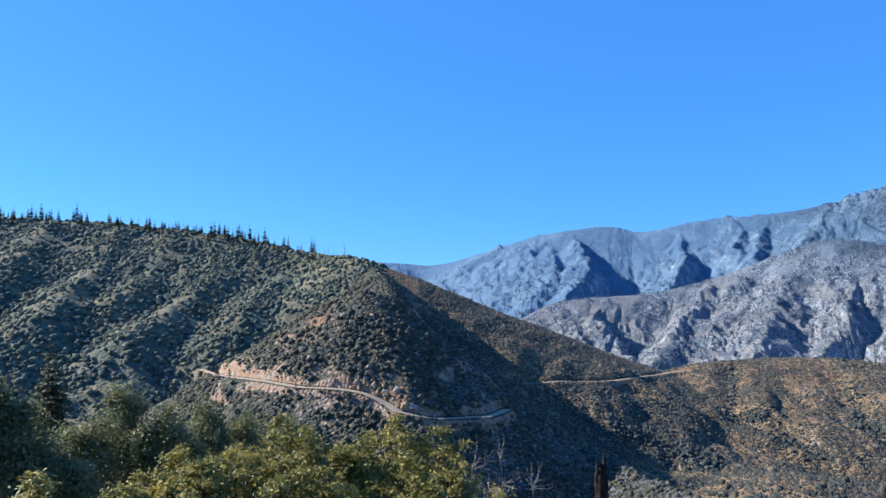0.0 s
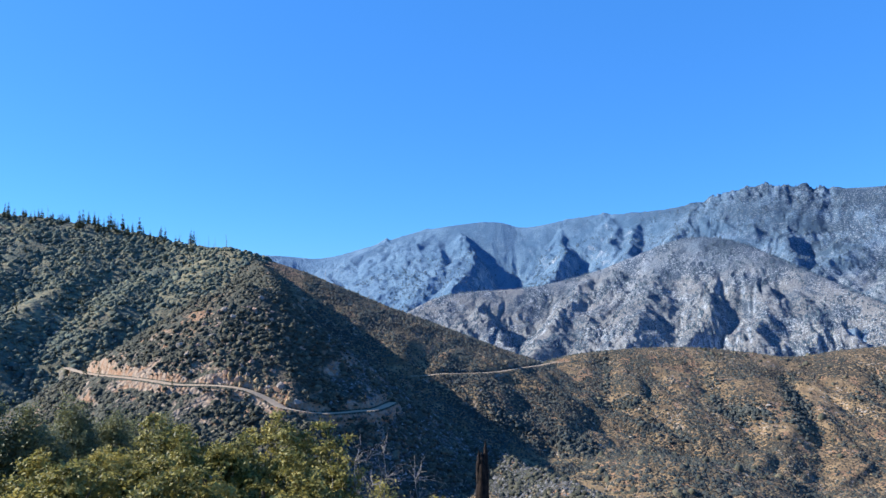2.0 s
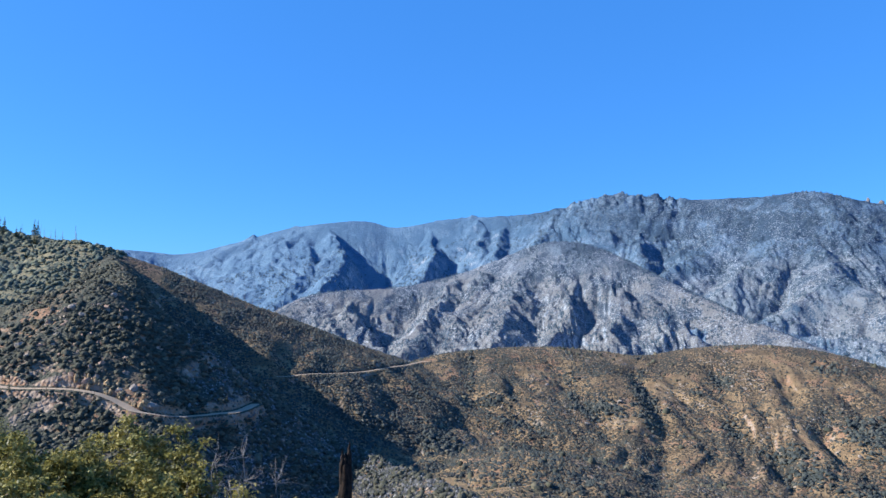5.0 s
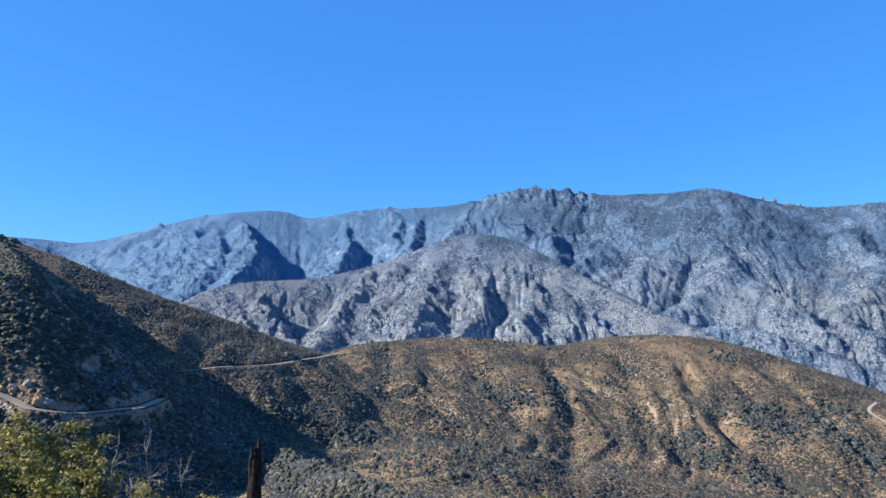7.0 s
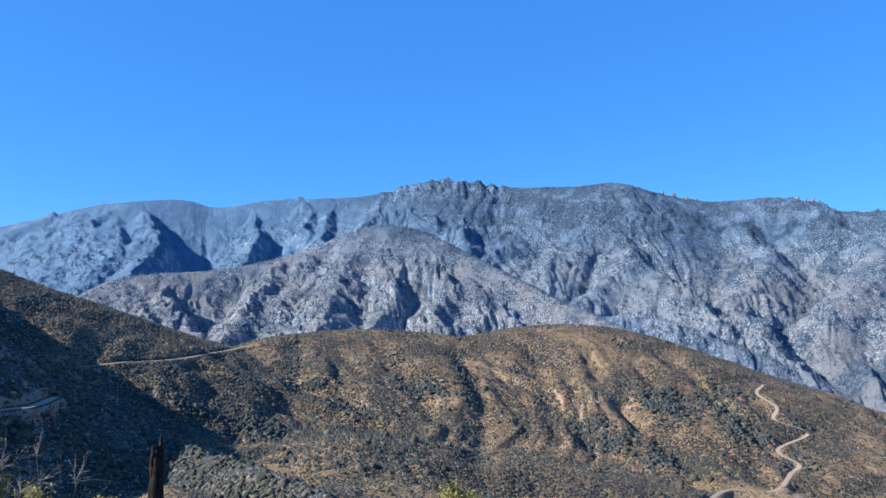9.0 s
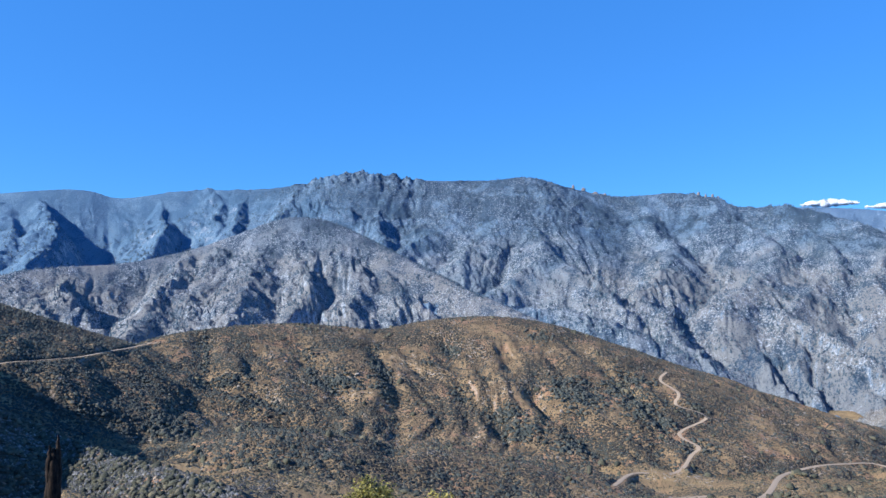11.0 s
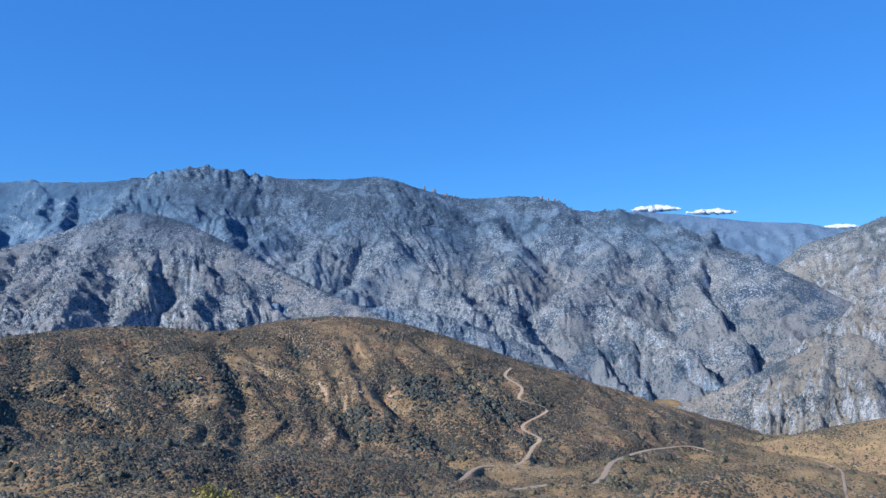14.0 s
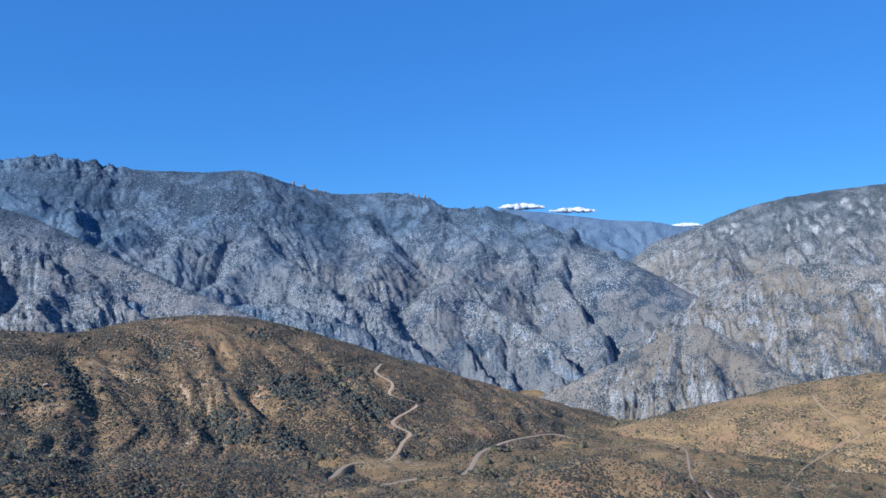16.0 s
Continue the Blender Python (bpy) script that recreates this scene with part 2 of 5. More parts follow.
range_ridges = [
    Ridge([(-14, 3.2, 4800, 0.50), (-4.2, 3.07, 4700, 0.50), (-0.6, 2.9, 4650, 0.50), (3, 3.79, 4500, 0.62), (6.5, 4.89, 4400, 1.15), (9.6, 5.51, 4300, 1.15), (13.1, 5.8, 4250, 1.15), (15.6, 5.34, 4200, 1.15), (20.6, 6.16, 4150, 1.15), (25.3, 6.37, 4050, 1.15),
           (28.9, 6.99, 4000, 0.81), (32.9, 7.88, 3950, 0.81), (37.3, 7.4, 3950, 0.79), (43.2, 7.38, 3900, 0.75), (46.5, 7.57, 3850, 0.73), (49.9, 6.67, 3900, 0.70), (53.4, 5.99, 3950, 0.68), (57.4, 6.18, 3950, 0.81), (60.1, 5.75, 3900, 0.88),
           (61.9, 5.04, 3900, 0.88), (65.5, 4.86, 3850, 0.88), (69.5, 3.59, 3650, 0.68), (71.7, 1.8, 3400, 0.72), (74.7, 1.13, 3250, 0.78), (76.8, 0.04, 3150, 0.78), (78.9, -2.9, 3050, 0.91)], 0.5, 30),
    Ridge([(4.6, 4.54, 4450, 0.6), (5.8, 2.80, 4150, 0.6), (4.5, 0.15, 3800, 0.6), (3.5, -1.81, 3550, 0.6)], 0.75, 14, seed=161, legs=3),
    Ridge([(7.5, 5.27, 4380, 0.6), (8.8, 3.52, 4050, 0.6), (8.2, 1.51, 3750, 0.6), (6.5, -0.93, 3450, 0.6)], 0.75, 14, seed=162, legs=3),
    Ridge([(10.4, 5.01, 4200, 0.8), (11.2, 3.55, 3960, 0.8), (10.6, 1.98, 3700, 0.8), (9.7, 0.19, 3400, 0.8), (9.1, -1.80, 3150, 0.8)], 1.35, 14, seed=163, legs=3),
    Ridge([(18.4, 4.96, 4100, 0.9), (18.7, 3.98, 3950, 0.9), (18.1, 2.49, 3700, 0.9), (16.9, 0.56, 3400, 0.9)], 1.45, 14, seed=164, legs=3),
    Ridge([(21.8, 6.40, 4120, 1.0), (22.7, 4.97, 3960, 1.0), (22.2, 3.63, 3800, 1.0)], 1.4, 14, seed=165, legs=3),
    Ridge([(24.6, 6.42, 4080, 1.0), (23.8, 4.74, 3900, 1.0), (23.2, 2.96, 3650, 1.0)], 1.3, 14, seed=166, legs=3),
    Ridge([(28.6, 6.77, 4010, 0.8), (27.9, 5.59, 3880, 0.8), (26.9, 4.28, 3650, 0.8)], 1.2, 14, seed=167, legs=3),
    Ridge([(32.4, 7.76, 3960, 0.8), (32.0, 6.18, 3800, 0.8), (32.4, 4.87, 3600, 0.8)], 1.7, 14, seed=168, legs=3),
    Ridge([(35.5, 7.78, 3950, 0.8), (35.1, 6.31, 3800, 0.8), (34.5, 4.41, 3550, 0.8), (35.0, 2.49, 3250, 0.8)], 1.1, 14, seed=169, legs=3),
    Ridge([(41.0, 7.37, 3900, 0.6), (40.4, 4.51, 3600, 0.6), (37.9, 2.73, 3350, 0.6), (35.7, 0.93, 3100, 0.6)], 0.75, 14, seed=170, legs=3),
    Ridge([(45.8, 7.42, 3850, 0.6), (45.3, 4.48, 3550, 0.6), (43.2, 2.74, 3300, 0.6), (39.3, 0.07, 3000, 0.6), (36.6, -1.74, 2750, 0.6)], 0.75, 14, seed=171, legs=3),
    Ridge([(44.9, 7.49, 3860, 0.7), (46.1, 5.18, 3600, 0.7), (47.4, 3.04, 3300, 0.7), (47.9, 1.39, 3050, 0.7), (51.1, -0.08, 2850, 0.7), (54.0, -2.65, 2600, 0.7)], 0.85, 14, seed=172, legs=3),
    Ridge([(48.3, 1.44, 3050, 0.6), (45.3, -0.39, 2850, 0.6), (43.2, -1.64, 2650, 0.6)], 0.8, 14, seed=173, legs=3),
    Ridge([(55.2, 5.89, 3930, 0.65), (56.1, 3.58, 3600, 0.65), (57.5, 1.80, 3300, 0.65), (56.3, 0.01, 3020, 0.65), (55.5, -1.33, 2850, 0.65), (56.6, -3.55, 2550, 0.65), (59.0, -5.41, 2380, 0.65)], 0.8, 14, seed=174, legs=3),
    Ridge([(59.9, 5.84, 3900, 0.65), (62.4, 3.61, 3600, 0.65), (64.6, 1.82, 3300, 0.65), (62.8, -0.43, 2980, 0.65), (60.8, -1.99, 2750, 0.65)], 0.8, 14, seed=175, legs=3),
    Ridge([(65.3, 4.95, 3880, 0.65), (66.9, 3.16, 3600, 0.65), (68.2, 0.92, 3250, 0.65), (66.9, -0.86, 3000, 0.65), (65.2, -2.56, 2760, 0.65)], 0.85, 14, seed=176, legs=3),
    Ridge([(71.7, 3.48, 3650, 0.8), (71.3, 1.80, 3350, 0.8), (70.6, 0.03, 3100, 0.8), (72.1, -2.60, 2850, 0.8), (73.8, -5.19, 2650, 0.8), (74.3, -6.90, 2480, 0.8)], 1.9, 14, seed=177, legs=3),
    Ridge([(74.7, 1.79, 3420, 0.7), (75.1, -0.39, 3150, 0.7), (76.4, -2.55, 2950, 0.7), (77.6, -4.67, 2750, 0.7)], 1.2, 14, seed=178, legs=3),
    Ridge([(61.2, -2.22, 2900, 1.3), (64.8, -2.51, 2760, 1.3), (67.2, -3.94, 2600, 1.3), (69.7, -5.28, 2480, 1.3), (72.8, -8.27, 2280, 1.3)], 1.2, 14, seed=179, legs=3),
    Ridge([(64.8, -2.60, 2750, 0.9), (65.9, -5.34, 2530, 0.9), (67.4, -8.61, 2290, 0.9), (69.0, -10.75, 2130, 0.9)], 2.3, 14, seed=180, legs=3),
    Ridge([(67.2, -4.03, 2610, 0.9), (69.2, -6.66, 2420, 0.9), (71.3, -9.26, 2220, 0.9)], 2.2, 14, seed=181, legs=3),
    Ridge([(61.8, -2.78, 2850, 0.9), (63.3, -5.85, 2520, 0.9), (65.6, -8.71, 2260, 0.9)], 1.7, 14, seed=182, legs=3),
    Ridge([(54.4, -4.65, 2520, 1), (55.9, -5.25, 2430, 1), (58.4, -6.59, 2300, 1)], 1.5, 14, seed=183, legs=3),
    Ridge([(37.1, -2.53, 2480, 0.75), (41.0, -1.90, 2540, 0.75), (44.5, -2.49, 2520, 0.75), (49.4, -2.89, 2480, 0.75), (51.8, -3.66, 2420, 0.75), (54.5, -4.90, 2330, 0.75)], 0.3, 14, seed=184, legs=3),
]
granite_ridges = [
    Ridge([(3, -3, 2850, 0.85), (6.5, -1.5, 2900, 0.85), (9.3, 0.02, 2950, 0.85), (16.1, 0.68, 3000, 0.85), (21.3, 1.96, 3050, 0.85), (26.7, 4.06, 3050, 0.88), (28.9, 4.3, 3000, 0.88), (31.2, 3.87, 2950, 0.85), (33.8, 2.55, 2850, 0.85),
           (36, 1.46, 2750, 0.85), (38.6, 0.17, 2650, 0.85), (41.1, -1.09, 2550, 0.85), (44, -2.31, 2450, 0.85), (48, -4, 2350, 0.85)], 0.5, 22),
    Ridge([(28.8, 4.22, 3000, 0.7), (29.2, 2.30, 2850, 0.7), (29.6, 0.12, 2650, 0.7), (29.1, -1.54, 2500, 0.7), (27.5, -3.39, 2350, 0.7)], 1.7, 14, seed=271, legs=3),
    Ridge([(26.4, 3.62, 3030, 0.6), (25.5, 0.97, 2780, 0.6), (24.2, -1.03, 2560, 0.6), (23.6, -3.46, 2320, 0.6)], 0.75, 14, seed=272, legs=3),
    Ridge([(31.5, 2.94, 2900, 0.8), (33.0, 0.14, 2640, 0.8), (32.7, -1.57, 2480, 0.8), (31.9, -4.06, 2300, 0.8)], 0.8, 14, seed=273, legs=3),
    Ridge([(34.4, 0.79, 2740, 0.7), (36.4, -1.60, 2500, 0.7), (35.5, -3.71, 2330, 0.7)], 0.95, 14, seed=274, legs=3),
    Ridge([(37.0, -1.71, 2560, 0.6), (38.3, -2.72, 2440, 0.6), (39.4, -4.11, 2300, 0.6)], 1.0, 14, seed=275, legs=3),
    Ridge([(20.2, 1.30, 3000, 0.9), (18.7, -0.86, 2700, 0.9), (16.8, -3.54, 2450, 0.9), (15.7, -4.86, 2300, 0.9)], 0.7, 14, seed=276, legs=3),
    Ridge([(12.9, 0.22, 2980, 0.7), (12.2, -1.35, 2780, 0.7), (14.0, -3.55, 2560, 0.7), (14.7, -4.65, 2450, 0.7)], 1.5, 14, seed=277, legs=3),
    Ridge([(9.3, -0.25, 2960, 0.7), (10.0, -1.80, 2780, 0.7), (11.1, -3.56, 2580, 0.7)], 0.75, 14, seed=278, legs=3),
    Ridge([(23.3, 2.52, 3050, 0.6), (21.8, 0.06, 2800, 0.6), (20.7, -2.17, 2560, 0.6), (19.8, -4.17, 2350, 0.6)], 0.65, 14, seed=279, legs=3),
]
canyon_ridges = [
    Ridge([(77.4, 0.6, 3930, 1.12), (78.2, 2.2, 3980, 0.84), (80.9, 3.22, 4050, 0.73), (83.3, 4.22, 4100, 0.70), (85.6, 4.97, 4150, 0.67), (88.9, 5.56, 4200, 0.64), (93.3, 5.98, 4250, 0.63), (105, 7, 4250, 0.63)], 0.9, 25),
    Ridge([(80, -4.4, 2900, 0.98), (81, -3.4, 2860, 0.84), (82.1, -2.67, 2800, 0.70), (84.8, -0.77, 2700, 0.70), (87.4, 0.46, 2650, 0.70), (93.2, 0.45, 2600, 0.70), (105, 1, 2600, 0.70)], 0.5, 18),
    Ridge([(70.5, -10.4, 2050, 0.84), (73.8, -7.77, 2150, 0.84), (77.2, -5.96, 2150, 0.77), (79.3, -4.63, 2150, 0.77), (81.3, -4.16, 2100, 0.70), (83.2, -5.34, 2050, 0.70), (85.5, -6.85, 1950, 0.70), (89, -8, 1850, 0.70)], 0.5, 12),
    Ridge([(84.1, 4.53, 4120, 0.8), (83.3, 2.55, 3800, 0.8), (81.9, 0.47, 3450, 0.8)], 0.9, 14, seed=381, legs=3),
    Ridge([(87.7, 5.38, 4150, 0.8), (88.4, 3.27, 3880, 0.8), (87.4, 1.47, 3550, 0.8)], 0.9, 14, seed=382, legs=3),
    Ridge([(91.0, 5.61, 4200, 0.8), (91.3, 3.18, 3850, 0.8), (90.3, 1.44, 3500, 0.8)], 0.9, 14, seed=383, legs=3),
    Ridge([(87.2, 0.46, 2690, 0.7), (86.7, -2.38, 2450, 0.7), (88.3, -5.12, 2230, 0.7)], 0.9, 14, seed=384, legs=3),
    Ridge([(83.7, -0.57, 2720, 0.7), (82.5, -3.29, 2480, 0.7), (84.6, -6.50, 2230, 0.7), (85.5, -8.45, 2080, 0.7)], 0.9, 14, seed=385, legs=3),
    Ridge([(80.8, -3.92, 2110, 0.8), (80.9, -5.84, 2000, 0.8), (82.3, -7.63, 1880, 0.8)], 1.1, 14, seed=386, legs=3),
    Ridge([(79.9, -4.28, 2120, 0.8), (78.8, -6.75, 1960, 0.8), (77.6, -9.31, 1830, 0.8)], 1.0, 14, seed=387, legs=3),
    Ridge([(90.9, 0.45, 2640, 0.7), (90.6, -2.29, 2400, 0.7), (91.9, -4.95, 2200, 0.7)], 0.9, 14, seed=388, legs=3),
]
distant_ridges = [
    Ridge([(55, 4.0, 4700, 0.4), (64, 4.7, 4700, 0.4), (66.9, 4.85, 4700, 0.4), (71.7, 4.36, 4700, 0.4), (74.7, 3.97, 4700, 0.4), (77.7, 3.79, 4700, 0.4), (80.9, 3.31, 4700, 0.4), (90, 3, 4700, 0.4)], 0.4, 30),
]


def surface_of(ridges, k):
    return lambda x, y: blend_max([r.height(x, y) for r in ridges], k)


def massif(ridges, seed, main=1, gully=(34, 230), crag=24, k=8, jag=(), margin=9, bend=27):
    """A mountain: main crests and the spurs that come down from them, cut by branching gullies, with crags in places. jag: stretches of broken crest."""
    mid = float(np.mean(ridges[0].distances))
    depth, width = gully

    def surface(x, y):
        az = np.degrees(np.arctan2(x, y))
        out, off = ridges[0].tent(x, y)
        wx, wy = (x + bend * fbm(x / 170 + p, y / 170, 4, seed + 30 + p, 0.55) for p in (0, 9))
        wy = wy - x + y
        for i, r in enumerate(ridges[1:], 1):
            m = (az > min(r.bearings) - margin) & (az < max(r.bearings) + margin)
            if m.any():
                top, d = r.tent(wx[m], wy[m]) if i >= main else r.tent(x[m], y[m])
                out[m] = blend_max([out[m], top], k)
                if i < main:
                    off[m] = np.minimum(off[m], d)
        s, t = np.radians(az) * mid, np.hypot(x, y)
        u, v = s + 90 * fbm(s / 420, t / 600, 3, seed), t + 130 * fbm(s / 420 + 7, t / 600, 3, seed + 3)
        grow = step(0, width * 1.1, off)
        rocky = 0.35 + 0.65 * step(-0.15, 0.35, fbm(s / 240, t / 330, 3, seed + 5))
        form = depth * (0.45 - ridged(u / width, v / (1.7 * width), 4, seed + 7, 0.52))
        form = form + 0.8 * depth * (ridged(u / (0.55 * width) + 3, v / (0.9 * width), 3, seed + 11, 0.5) - 0.45)
        small = crag * rocky * (ridged(u / 62, v / 105, 3, seed + 17, 0.62) - 0.4) + 1.6 * fbm(s / 17, t / 24, 2, seed + 23)
        z = out + grow * form + (0.25 + 0.75 * grow) * small
        for a0, a1, tall in jag:
            here = step(a0 - 1, a0 + 1, az) * step(a1 + 1, a1 - 1, az) * step(240, 50, off)
            z = z + here * tall * (fbm(s / 60, t / 90, 4, seed + 39, 0.7) + 0.25)
        return z

    return surface


range_surface = massif(range_ridges, 61, 1, (10, 230), 8, jag=((18, 27, 4), (28, 38, 17), (50, 53, 5), (57, 72, 7)))
granite_surface = massif(granite_ridges, 71, 1, (8, 150), 7)
canyon_surface = massif(canyon_ridges, 81, 3, (20, 170), 15)
distant_surface = massif(distant_ridges, 91, 1, (26, 300), 14)

# Gullies down the dry hill: bearing and height angle of points on their beds, depth, half width.
GULLIES = [
    ([(21.6, -4.8), (21.7, -7.9), (23.6, -9.8), (27.8, -11.4)], 6, 15),
    ([(28.0, -5.3), (29.5, -7.1), (31.1, -9.0), (32.2, -10.7)], 7, 15),
    ([(34.2, -5.7), (35.2, -7.5), (36.2, -9.6), (36.2, -11.9), (35.8, -13.8)], 7, 15),
    ([(39.9, -5.3), (41.0, -7.8), (42.3, -10.0), (44.5, -12.2)], 8, 15),
    ([(25.3, -6.2), (24.7, -8.4), (26.0, -9.9)], 4, 15),
    ([(44.5, -5.9), (46.1, -8.4), (48.6, -10.7), (51.8, -13.3)], 8, 15),
    ([(49.4, -5.1), (53.0, -7.6), (56.7, -11.2)], 7, 15),
    ([(14.9, -6.5), (18.2, -8.3), (23.4, -10.3), (30.5, -12.0)], 5, 15),
    ([(9.0, -8.0), (13.7, -10.2), (18.3, -12.4), (21.8, -15.0)], 5, 15),
]
dry_bare = surface_of(dry_ridges, 8)
gully_lines = []


def dry_height(x, y):
    z = dry_bare(x, y)
    for line, depth, wide in gully_lines:
        reach = 2.6 * wide
        near = (x > line[:, 0].min() - reach) & (x < line[:, 0].max() + reach) & (y > line[:, 1].min() - reach) & (y < line[:, 1].max() + reach)
        if near.any():
            d = nearest(line, x[near], y[near])[0]
            d = d + 5 * fbm(x[near] / 30, y[near] / 30, 3, 44)
            z[near] -= depth * np.exp(-((d / wide) ** 2))
    return z


bare = {"ground": ground_height, "forest": lambda x, y: surface_of(forest_ridges, 8)(x, y) - 0.7 * np.maximum(0, x + 30), "spur": surface_of(spur_ridges, 5), "dry": dry_height, "right": surface_of(right_ridges, 8)}


def land(x, y):
    """The top of all near slopes, before the roads are cut."""
    return np.max([h(x, y) for h in bare.values()], axis=0)


def meet(az, el, r0, r1, surface=land):
    """Where a sight line from the eye first meets the slopes."""
    r = np.linspace(r0, r1, 600)
    x, y = r * math.sin(radians(az)), r * math.cos(radians(az))
    under = np.nonzero(surface(x, y) > EYE + r * math.tan(radians(el)))[0]
    q = r[under[0]] if len(under) else r1
    return spot(az, el, q)


for beds, depth, wide in GULLIES:
    gully_lines.append((soft_line([meet(p[0], p[1], 480, 1500, dry_bare)[:2] for p in beds], 3), depth, wide))

# Roads and tracks: bearing and height angle of points on their lines, the stretch of distance, half the width.
ROADS = {
    "spur_road": ([(-18.4, -5.0), (-16.2, -5.31), (-12.4, -6.25), (-9.8, -6.65), (-6.4, -7.09), (-4.6, -7.76), (-3.3, -8.62), (-1.1, -8.98), (2.0, -9.01), (3.6, -8.85), (5.0, -8.3)], 420, 900, 3.6),
    "ridge_road": ([(6.4, -6.3), (8, -6.2), (9.9, -6.13), (12.5, -6.04), (14.2, -5.62), (16.2, -5.42), (17.6, -5.3), (19.1, -5.1)], 700, 1200, 2.6),
    "valley_road": ([(52.9, -15.75), (54.4, -15.07), (57.5, -14.32), (58.6, -13.09), (59.1, -12.67), (57.7, -11.6), (59.5, -10.64), (59.3, -10.21), (57.5, -9.68), (57.7, -8.82), (56.4, -7.9), (56.8, -7.3)], 420, 1700, 2.4),
    "lower_road": ([(57, -16.3), (59.7, -15.78), (63.3, -15.29), (64.6, -14.12), (66.0, -13.47), (68.2, -12.8), (70.4, -12.61), (72.9, -13.04)], 420, 1700, 2.9),
    "dirt_track": ([(82.6, -16.8), (81.8, -15.9), (81.2, -15.3), (80.5, -14.8), (80.3, -13.8), (80.1, -13.2), (79.2, -12.9), (77.6, -12.5)], 500, 1700, 1.5),
    "hill_track": ([(86.9, -15.6), (86.7, -15.1), (88.3, -13.6), (90.1, -11.9), (91.5, -11.0), (90.1, -10.0), (89.1, -9.2), (88.7, -8.6)], 500, 1700, 1.0),
}
road_lines = {}
for key, (points, r0, r1, half) in ROADS.items():
    line = soft_line([meet(p[0], p[1], r0, r1) for p in points], 10)
    for _ in range(2):
        line[1:-1, :2] = (line[:-2, :2] + 2 * line[1:-1, :2] + line[2:, :2]) / 4
    line[:, 2] = np.max([land(line[:, 0], line[:, 1])], axis=0)
    for _ in range(60):
        line[1:-1, 2] = (line[:-2, 2] + 2 * line[1:-1, 2] + line[2:, 2]) / 4
    road_lines[key] = (line, half)


def cut_roads(surface, keys, bank=5.0):
    """The slope with a bench cut into it for each road."""

    def cut(x, y):
        z = surface(x, y)
        for key in keys:
            line, half = road_lines[key]
            reach = half + bank + 2
            near = (x > line[:, 0].min() - reach) & (x < line[:, 0].max() + reach) & (y > line[:, 1].min() - reach) & (y < line[:, 1].max() + reach)
            if near.any():
                d, _, (rz,) = nearest(line[::2], x[near], y[near])
                t = step(half + 1.0, half + 1.0 + bank, np.abs(d))
                old = z[near]
                z[near] = np.where(np.abs(old - rz) < 16, rz * (1 - t) + old * t, old)
        return z

    return cut


slopes = {
    "ground": cut_roads(bare["ground"], ("valley_road", "lower_road", "dirt_track", "hill_track")),
    "forest": cut_roads(bare["forest"], ("spur_road", "ridge_road")),
    "spur": cut_roads(bare["spur"], ("spur_road", "ridge_road"), 3.0),
    "dry": cut_roads(bare["dry"], ("ridge_road", "valley_road", "lower_road", "dirt_track")),
    "right": cut_roads(bare["right"], ("dirt_track", "hill_track")),
}


def land_cut(x, y):
    return np.max([h(x, y) for h in slopes.values()], axis=0)


# The land once over, on rings and spokes, for all that is set down on it.
LAND_AZ, LAND_R = np.arange(-36, 98, 0.15), np.geomspace(290, 1900, 400)
SPAN = {"ground": (-36, 98), "forest": (-36, 10), "spur": (-25, 28), "dry": (-9, 86), "right": (64, 98)}


def survey():
    az, r = np.meshgrid(np.radians(LAND_AZ), LAND_R)
    heights = np.full((len(SPAN), *az.shape), -1e9)
    for i, (key, (a0, a1)) in enumerate(SPAN.items()):
        c = slice(*np.searchsorted(LAND_AZ, (a0, a1)))
        heights[i][:, c] = slopes[key](r[:, c] * np.sin(az[:, c]), r[:, c] * np.cos(az[:, c]))
    return heights.max(0), heights.argmax(0)


LAND_Z, LAND_KIND = survey()


def cell(x, y):
    i = np.clip(np.log(np.hypot(x, y) / LAND_R[0]) / math.log(LAND_R[1] / LAND_R[0]), 0, len(LAND_R) - 1.001)
    j = np.clip((np.degrees(np.arctan2(x, y)) - LAND_AZ[0]) / 0.15, 0, len(LAND_AZ) - 1.001)
    return i, j


def land_at(x, y):
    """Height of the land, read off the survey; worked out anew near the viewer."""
    x, y = np.asarray(x, float), np.asarray(y, float)
    i, j = cell(x, y)
    a, b = i.astype(int), j.astype(int)
    u, v = i - a, j - b
    z = (LAND_Z[a, b] * (1 - v) + LAND_Z[a, b + 1] * v) * (1 - u) + (LAND_Z[a + 1, b] * (1 - v) + LAND_Z[a + 1, b + 1] * v) * u
    near = np.hypot(x, y) < LAND_R[0]
    if near.any():
        z[near] = land_cut(x[near], y[near])
    return z


def on_slope(key, x, y):
    i, j = cell(x, y)
    return LAND_KIND[np.rint(i).astype(int), np.rint(j).astype(int)] == list(SPAN).index(key)


